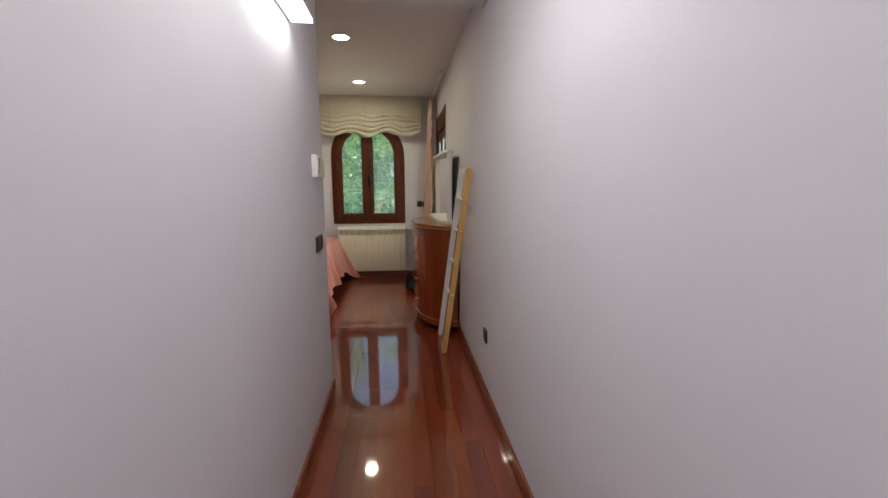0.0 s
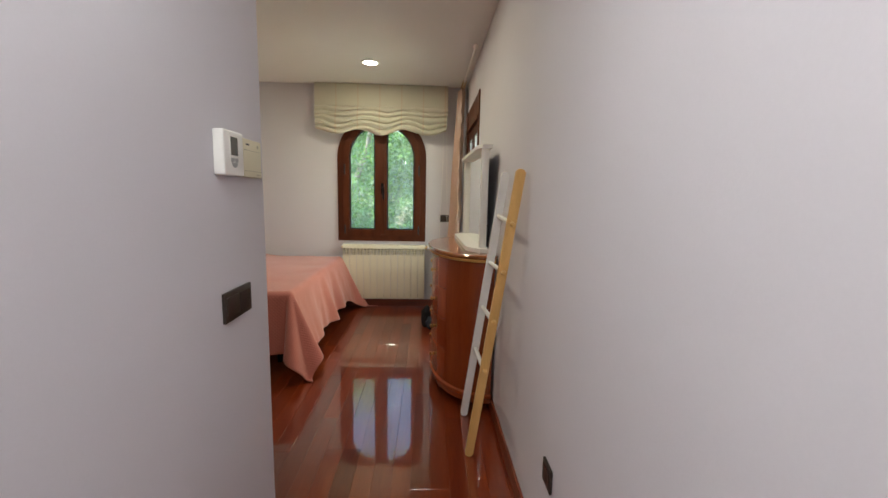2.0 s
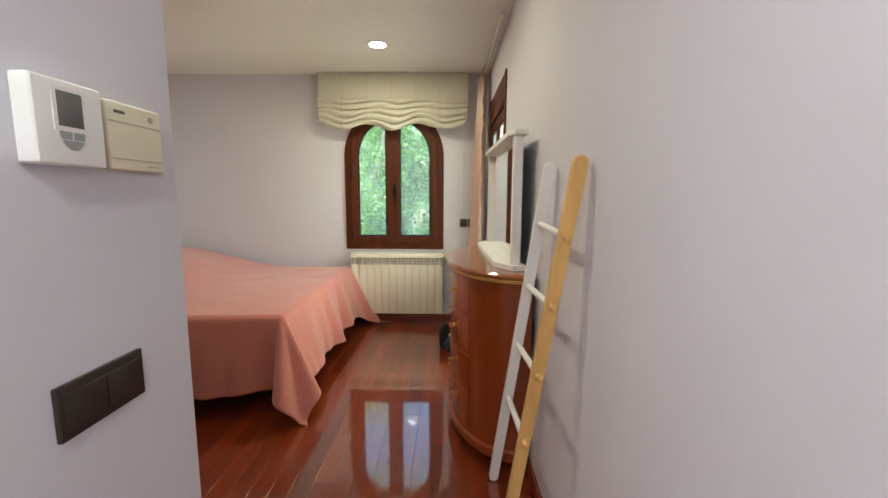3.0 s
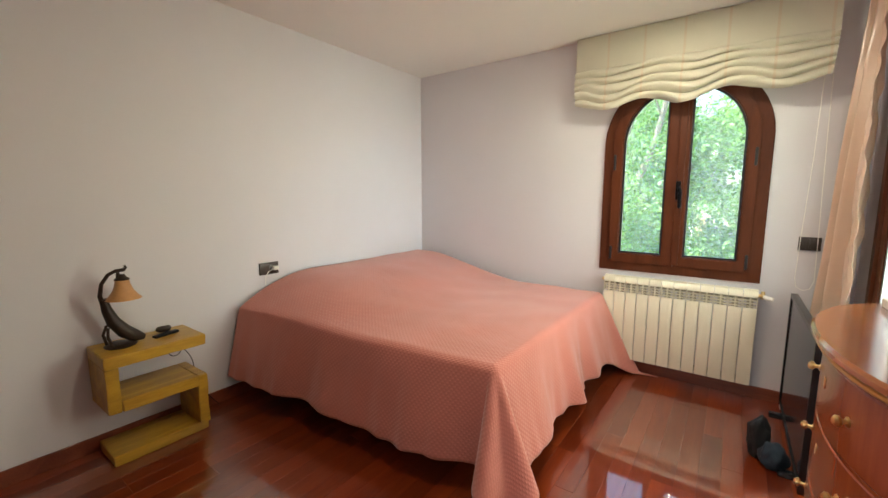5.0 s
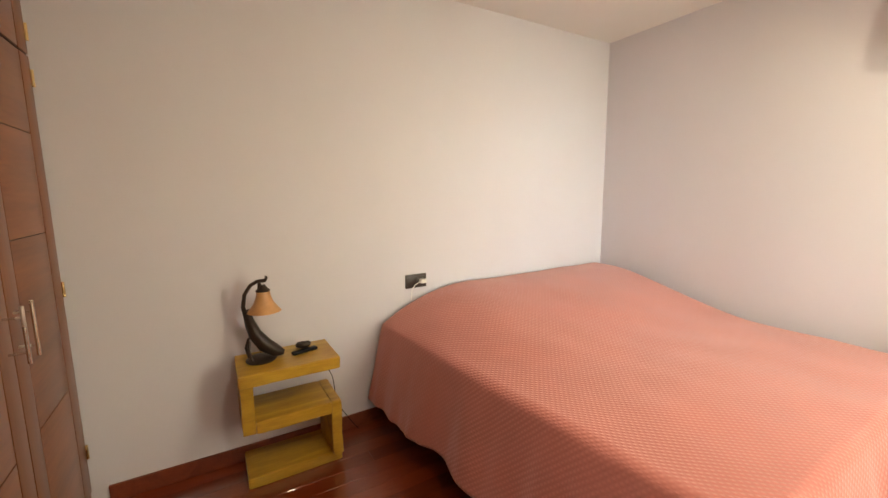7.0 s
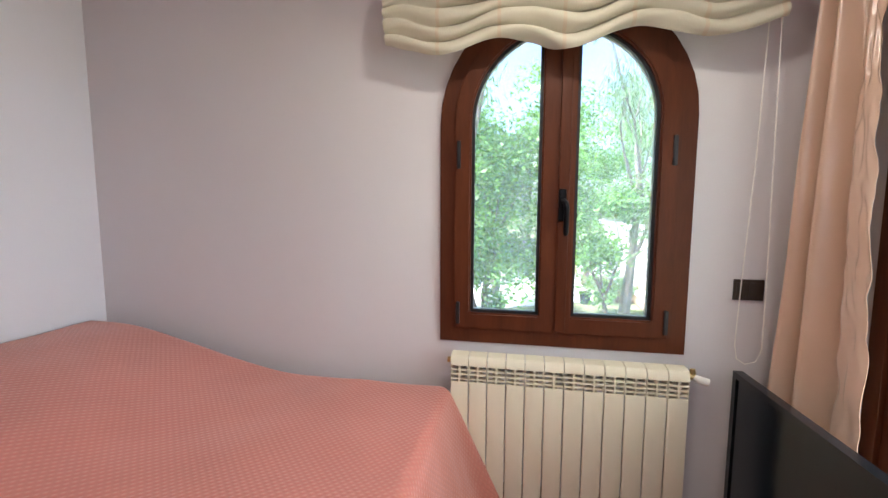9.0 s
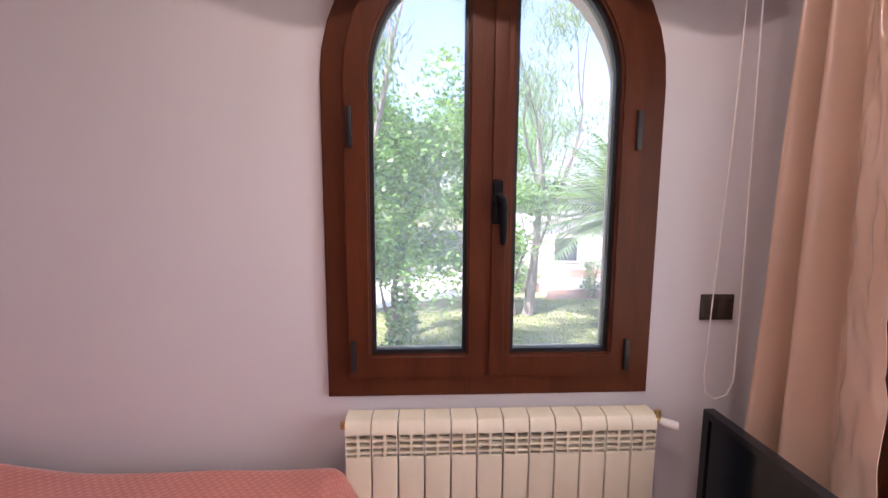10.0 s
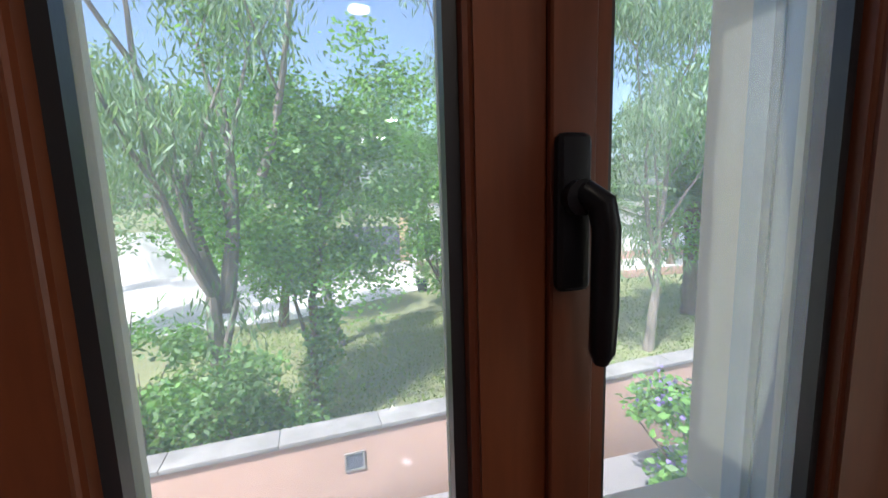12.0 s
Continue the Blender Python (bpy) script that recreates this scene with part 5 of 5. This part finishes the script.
tree("leaning_tree", "slim leaning tree with a bare lower trunk", (-0.8, 16.6, GZ), [((0, 0, 0), (-0.18, 0, 1), 2.7, 0.15)], 21, M_BARK, M_LEAF_A, 420, 0.13, 0.5, 0.1, 2)
# eucalyptus with several pale stems on the left
tree("eucalyptus_tree", "tall eucalyptus with several pale bare stems and hanging leaves", (-2.45, 12.5, GZ),
     [((0, 0, 0), (0.02, 0, 1), 2.6, 0.22), ((0.02, 0, 2.3), (-0.22, 0.0, 1), 3.7, 0.13), ((0.06, 0, 2.3), (0.30, 0.05, 1), 2.5, 0.14), ((0.75, 0.1, 4.4), (0.40, 0.1, 1), 2.6, 0.08)], 31, M_BARK, M_LEAF_B, 150, 0.22, 0.16, 1.4, 2, (), (0.6, 1.1))
tree("eucalyptus_tree", "slender pale eucalyptus forking above the lawn", (6.7, 13.8, GZ),
     [((0, 0, 0), (0.05, 0.02, 1), 3.0, 0.13), ((0.1, 0, 2.3), (-0.35, 0, 1), 2.8, 0.07), ((0.12, 0, 2.6), (0.25, 0.1, 1), 3.2, 0.07)], 37, M_BARK, M_LEAF_B, 300, 0.24, 0.16, 1.4, 2, [((6.4 + 0.5 * math.sin(3 * k), 13.6 + 0.4 * math.cos(5 * k), 2.6 + 0.42 * k), 0.7) for k in range(9)], (0.6, 1.0))
tree("eucalyptus_tree", "leaning pale eucalyptus on the lawn", (3.2, 18.7, GZ),
     [((0, 0, 0), (0.20, 0.0, 1), 4.4, 0.21), ((0.78, 0, 3.9), (0.5, 0, 1), 3.6, 0.09), ((0.70, 0, 3.4), (-0.4, -0.2, 1), 3.6, 0.08)], 43, M_BARK, M_LEAF_B, 130, 0.26, 0.16, 1.4, 2, (), (0.6, 1.1))
tree("small_tree", "small dark-stemmed tree forking low over the lawn", (2.7, 18.6, GZ),
     [((0, 0, 0), (-0.10, 0, 1), 1.3, 0.09), ((-0.1, 0, 1.0), (-0.7, 0, 1), 1.8, 0.06), ((-0.1, 0, 1.1), (0.45, 0.1, 1), 1.6, 0.055)], 47, M_BARKD, M_LEAF_A, 200, 0.17, 0.5, 0.2, 2, (), (0.5, 0.9))
# further trees behind
for k, (x, y, s) in enumerate(((-2.6, 19.0, 1.0), (-8.5, 19, 1.0), (-5.5, 24, 1.15), (3.2, 26.5, 1.1), (9.5, 35.0, 1.5), (5.5, 34.0, 1.3), (16.0, 35.0, 1.6), (-12, 26, 1.4), (14.5, 21.5, 1.2), (10.5, 15.0, 0.9), (0.2, 33, 1.5))):
    back = [((x + rngx.uniform(-2.0, 2.0) * s, y + rngx.uniform(-1.4, 1.4) * s, GZ + 2.4 + rngx.uniform(0, 5.5) * s), rngx.uniform(0.6, 1.1) * s) for _ in range(22)]
    tree("background_tree", "leafy garden tree with a broad crown", (x, y, GZ), [((0, 0, 0), (rngx.uniform(-0.2, 0.2), 0, 1), 3.0 * s, 0.17 * s)], 60 + k, M_BARKD, (M_LEAF_A, M_LEAF_B, M_LEAF_C)[k % 3], 330, 0.18, 0.45, 0.3, 2, back, (0.7, 1.1))


# ---- palm ----
def palm(base, height, fronds, reach, seed, label, trunk_r=0.22):
    rng = random.Random(seed)
    ob = thing("palm_tree", label, "palm", base)
    b = Vector(base)
    bm = bmesh.new()
    n = 22
    tube(bm, [b + Vector((0.02 * math.sin(k), 0, height * k / n)) for k in range(n + 1)], [trunk_r * (1.0 + 0.10 * (k % 2) + (0.45 * (k - n + 5) / 5 if k > n - 5 else 0) + (0.15 if k < 2 else 0)) for k in range(n + 1)], 14)
    part("trunk", bm, M_BARKD, ob, "rough ringed palm trunk")
    top = b + Vector((0, 0, height))
    for f in range(fronds):
        yaw = 2 * math.pi * (f * 0.618 + rng.uniform(-0.03, 0.03))
        lift = 1.5 - 1.75 * (f / fronds) ** 1.1 + rng.uniform(-0.1, 0.1)
        L = reach * rng.uniform(0.8, 1.1)
        bm = bmesh.new()
        pts = []
        for k in range(13):
            s = k / 12
            r = L * (s * math.cos(lift) + 0.25 * s * s * math.sin(max(lift, 0)))
            z = L * (s * math.sin(lift) - 0.34 * s * s)
            pts.append(top + Vector((math.cos(yaw) * r, math.sin(yaw) * r, z)))
        tube(bm, pts, [0.022 * (1 - 0.8 * k / 12) for k in range(13)], 5)
        side = Vector((-math.sin(yaw), math.cos(yaw), 0))
        for k in range(2, 13):
            d = (pts[k] - pts[k - 1]).normalized()
            for h in range(3):
                p = pts[k - 1].lerp(pts[k], h / 3)
                for sgn in (-1, 1):
                    ll = 0.42 * math.sin(math.pi * (k / 13) ** 0.7) * reach / 2.2 + 0.08
                    tip = p + side * sgn * ll * 0.8 + d * ll * 0.55 + Vector((0, 0, -0.25 * ll + rng.uniform(-0.05, 0.05)))
                    w = d * 0.036
                    bm.faces.new([bm.verts.new(q) for q in (p - w, p + w, tip)])
        part("frond", bm, M_PALM, ob, "", None)


palm((5.2, 15.7, GZ), 3.65, 76, 3.2, 71, "date palm with a rough trunk and arching fronds on the lawn")
palm((10.0, 15.9, GZ), 3.6, 34, 2.7, 75, "taller palm with hanging fronds at the lawn's edge", 0.2)


# ---- shrubs ----
def shrub(name, label, centre, size, seed, leaves, count=12, flowers=0):
    rng = random.Random(seed)
    ob = thing(name, label, "shrub", (centre[0], centre[1], centre[2]))
    bm = bmesh.new()
    for _ in range(7):
        e = Vector(centre) + Vector((rng.uniform(-1, 1) * size[0], rng.uniform(-1, 1) * size[1], size[2] * rng.uniform(0.6, 1.1)))
        tube(bm, [centre, Vector(centre).lerp(e, 0.5) + Vector((0, 0, 0.1)), e], [0.02, 0.014, 0.006], 5)
    part("stems", bm, M_BARKD, ob)
    bm = bmesh.new()
    cs = [(Vector(centre) + Vector((rng.uniform(-1, 1) * size[0], rng.uniform(-1, 1) * size[1], rng.uniform(0.15, 1) * size[2])), rng.uniform(0.25, 0.45)) for _ in range(count)]
    leaf_cloud(bm, cs, 620, 1.0, 0.10, 0.5, 0.1, rng)
    part("foliage", bm, leaves, ob, "", None)
    if flowers:
        bm = bmesh.new()
        leaf_cloud(bm, [(c + Vector((0, -0.08, 0.1)), r) for c, r in cs], flowers, 1.0, 0.05, 0.9, 0, rng)
        part("flowers", bm, M_FLOWER, ob, "violet flowers", None)


shrub("shrub", "dense green shrub behind the parapet", (-2.9, 10.7, GZ), (1.2, 0.7, 2.2), 81, M_LEAF_C, 30)
shrub("shrub", "loose green shrub behind the parapet", (-4.6, 11.2, GZ), (1.1, 0.7, 2.5), 82, M_LEAF_A, 18)
shrub("shrub", "low green shrub by the tree trunk", (-1.9, 11.2, GZ), (0.8, 0.6, 1.9), 83, M_LEAF_A, 18)
shrub("flowering_shrub", "green shrub with violet flowers on the terrace", (2.65, 8.45, -1.68), (0.42, 0.4, 1.15), 84, M_LEAF_A, 20, 130)
shrub("shrub", "small green bush beside the white house", (6.6, 21.0, GZ), (0.5, 0.4, 1.6), 85, M_LEAF_C, 8)

shrub("shrub", "tall loose shrub behind the parapet", (-3.7, 11.7, GZ), (0.9, 0.6, 2.6), 88, M_LEAF_A, 26)
shrub("shrub", "low leafy shrub beside the vine-grown trunk", (-2.5, 12.0, GZ), (0.7, 0.6, 1.5), 86, M_LEAF_A, 16)
shrub("shrub", "small bush at the lawn's edge before the house", (3.9, 22.4, GZ), (0.6, 0.4, 1.3), 87, M_LEAF_C, 9)

# lawn blades near the palm and below the trees
bm = bmesh.new()
rg = random.Random(91)
for _ in range(42000):
    x, y = rg.uniform(-5, 13), 10.2 + (rg.random() ** 1.3) * 11
    if y > 19 and x < 3.2:
        continue
    h = rg.uniform(0.03, 0.07)
    a = rg.uniform(0, 2 * math.pi)
    w = 0.022
    lean = Vector((rg.uniform(-1, 1), rg.uniform(-1, 1), 0)) * 0.04
    bm.faces.new([bm.verts.new(q) for q in (Vector((x - w * math.cos(a), y - w * math.sin(a), GZ)), Vector((x + w * math.cos(a), y + w * math.sin(a), GZ)), Vector((x, y, GZ + h)) + lean)])
solid("lawn_grass", bm, M_GRASS, "short dry lawn grass around the trees", "grass", "stuff", None)

# ---- boundary wall with gate ----
bw = thing("boundary_wall", "white rendered boundary wall with ochre pillars", "wall", (0.6, 30, GZ))
part("wall", boxed(-24, -1.75, 30.0, 30.3, GZ, GZ + 2.5), M_RENDER_W, bw, "", None)
part("wall", boxed(3.2, 24, 30.0, 30.3, GZ, GZ + 2.5), M_RENDER_W, bw, "", None)
for x in (-1.75, 2.65):
    part("pillar", boxed(x, x + 0.55, 29.85, 30.4, GZ, GZ + 2.7, bevel=0.02), M_PILLAR, bw, "ochre stone pillar")
gate = thing("metal_gate", "slate grey closed metal driveway gate", "gate", (0.7, 29.95, GZ))
part("gate_frame", ring_prism(bmesh.new(), [(-1.19, GZ + 0.04), (2.64, GZ + 0.04), (2.64, GZ + 2.25), (-1.19, GZ + 2.25)], [(-1.11, GZ + 0.12), (2.56, GZ + 0.12), (2.56, GZ + 2.17), (-1.11, GZ + 2.17)], "y", 29.9, 29.98), M_GATE, gate)
for k in range(24):
    a = -1.11 + k * 3.67 / 24
    part("board", boxed(a + 0.003, a + 3.67 / 24 - 0.003, 29.915, 29.96, GZ + 0.12, GZ + 2.17), M_GATE, gate)


def pot(x, y, z, r, h, material, label, plant):
    ob = thing("plant_pot", label, "pot", (x, y, z))
    part("vessel", lathe(bmesh.new(), [(0, 0), (r * 0.7, 0), (r, h * 0.9), (r * 1.1, h * 0.9), (r * 1.1, h), (r * 0.95, h), (r * 0.9, h * 0.85), (0, h * 0.85)], (x, y, z), 20), material, ob)
    bm = bmesh.new()
    rng = random.Random(int(x * 10))
    if plant == "spiky":
        tube(bm, [(x, y, z + h * 0.8), (x, y, z + h + 0.55)], 0.035, 8)
        for k in range(40):
            a, e = rng.uniform(0, 6.28), rng.uniform(-0.3, 1.3)
            d = Vector((math.cos(a) * math.cos(e), math.sin(a) * math.cos(e), math.sin(e)))
            s = d.cross(Vector((0, 0, 1))).normalized() * 0.03
            p = Vector((x, y, z + h + 0.55))
            bm.faces.new([bm.verts.new(q) for q in (p - s, p + s, p + d * 0.62)])
    else:
        leaf_cloud(bm, [((x, y, z + h + 0.25), 0.4), ((x + 0.15, y, z + h + 0.5), 0.35)], 400, 1.0, 0.15, 0.3, 0.0, rng)
    part("plant", bm, M_LEAF_C if plant != "spiky" else M_PALM, ob, "", None)


pot(9.7, 21.4, GZ + 0.38, 0.28, 0.40, M_POT, "terracotta pot with a spiky yucca", "spiky")
pot(2.5, 22.0, GZ, 0.26, 0.5, M_POTD, "dark plastic pot with a green plant", "bushy")
pot(1.35, 28.2, GZ, 0.30, 0.5, M_POTD, "dark plastic pot standing before the gate", "bushy")

# ---- white house across the lawn ----
house = thing("white_house", "white single-storey house with a terracotta base and flat roof", "house", (13, 26, GZ))
part("wall", boxed(5.0, 24.0, 23.6, 31.0, GZ, GZ + 3.2, bevel=0.02), M_RENDER_W, house)
part("base_course", boxed(4.95, 24.05, 23.52, 23.6, GZ + 0.36, GZ + 0.80), M_SALMON, house, "terracotta painted base course", None)
part("porch_step", boxed(4.6, 24.0, 21.0, 23.58, GZ, GZ + 0.38, bevel=0.02), M_SALMON, house, "terracotta tiled porch step")
part("porch_paving", boxed(4.62, 23.98, 21.02, 23.57, GZ + 0.381, GZ + 0.392), M_PATIO, house, "pale porch paving", None)
roof = part("roof", boxed(4.7, 24.3, 23.3, 31.2, GZ + 3.2, GZ + 3.42, bevel=0.03), M_RENDER_W, house, "flat white roof slab")
part("coping", boxed(4.66, 24.34, 23.26, 31.24, GZ + 3.42, GZ + 3.47, bevel=0.01), M_COPING, roof, "pale roof coping")
d = part("door", boxed(8.35, 9.25, 23.54, 23.63, GZ + 0.39, GZ + 2.45, bevel=0.01), M_ODOOR, house, "orange-brown wooden door")
part("panel", boxed(8.47, 9.13, 23.525, 23.55, GZ + 1.5, GZ + 2.3, bevel=0.01), M_ODOOR, d)
part("panel", boxed(8.47, 9.13, 23.525, 23.55, GZ + 0.5, GZ + 1.4, bevel=0.01), M_ODOOR, d)
for a, b in ((5.6, 6.9), (10.6, 12.2), (14.5, 16.1)):
    w = part("window", ring_prism(bmesh.new(), [(a, GZ + 1.15), (b, GZ + 1.15), (b, GZ + 2.4), (a, GZ + 2.4)], [(a + 0.08, GZ + 1.23), (b - 0.08, GZ + 1.23), (b - 0.08, GZ + 2.32), (a + 0.08, GZ + 2.32)], "y", 23.54, 23.62), M_WHITE, house, "white framed window")
    part("pane", boxed(a + 0.08, b - 0.08, 23.57, 23.61, GZ + 1.23, GZ + 2.32), M_OGLASS, w, "dark glass", None)
    part("sill", boxed(a - 0.06, b + 0.06, 23.46, 23.6, GZ + 1.08, GZ + 1.15, bevel=0.01), M_COPING, w)

# ---- floor planks ----
PW = 0.092
shared = {}


def plank_mesh(width, length):
    key = (round(width, 3), round(length, 3))
    if key not in shared:
        bm = boxed(0.0002, width - 0.0002, 0.0002, length - 0.0002, -0.012, 0.0)
        bmesh.ops.bevel(bm, geom=[e for e in bm.edges if all(v.co.z > -0.001 for v in e.verts)], offset=0.0006, segments=1, affect="EDGES")
        shared[key] = mesh_of("plank", bm, M_PLANK)
    return shared[key]


rp = random.Random(17)
col, x = 0, XW
while x < XE - 0.001:
    w = min(PW, XE - x)
    y0 = YS if x + w > XC + 0.005 else YC - 0.04
    y = y0 - rp.choice((0.0, 0.3, 0.6))
    while y < YN - 0.001:
        L = rp.choice((0.9, 1.2, 1.5))
        a, b = max(y, y0), min(y + L, YN)
        if YN - b < 0.3:
            b = YN
        if b - a > 0.02:
            p = new("plank", plank_mesh(w, b - a))
            p.parent = floor
            p.location = (x, a, 0)
        y = b if b == YN else y + L
    x += w
    col += 1
structure("threshold", boxed(XE, XE + WALL_T, DOOR_Y0, DOOR_Y1, -0.004, 0.006), M_COPING, "pale stone threshold of the terrace door")
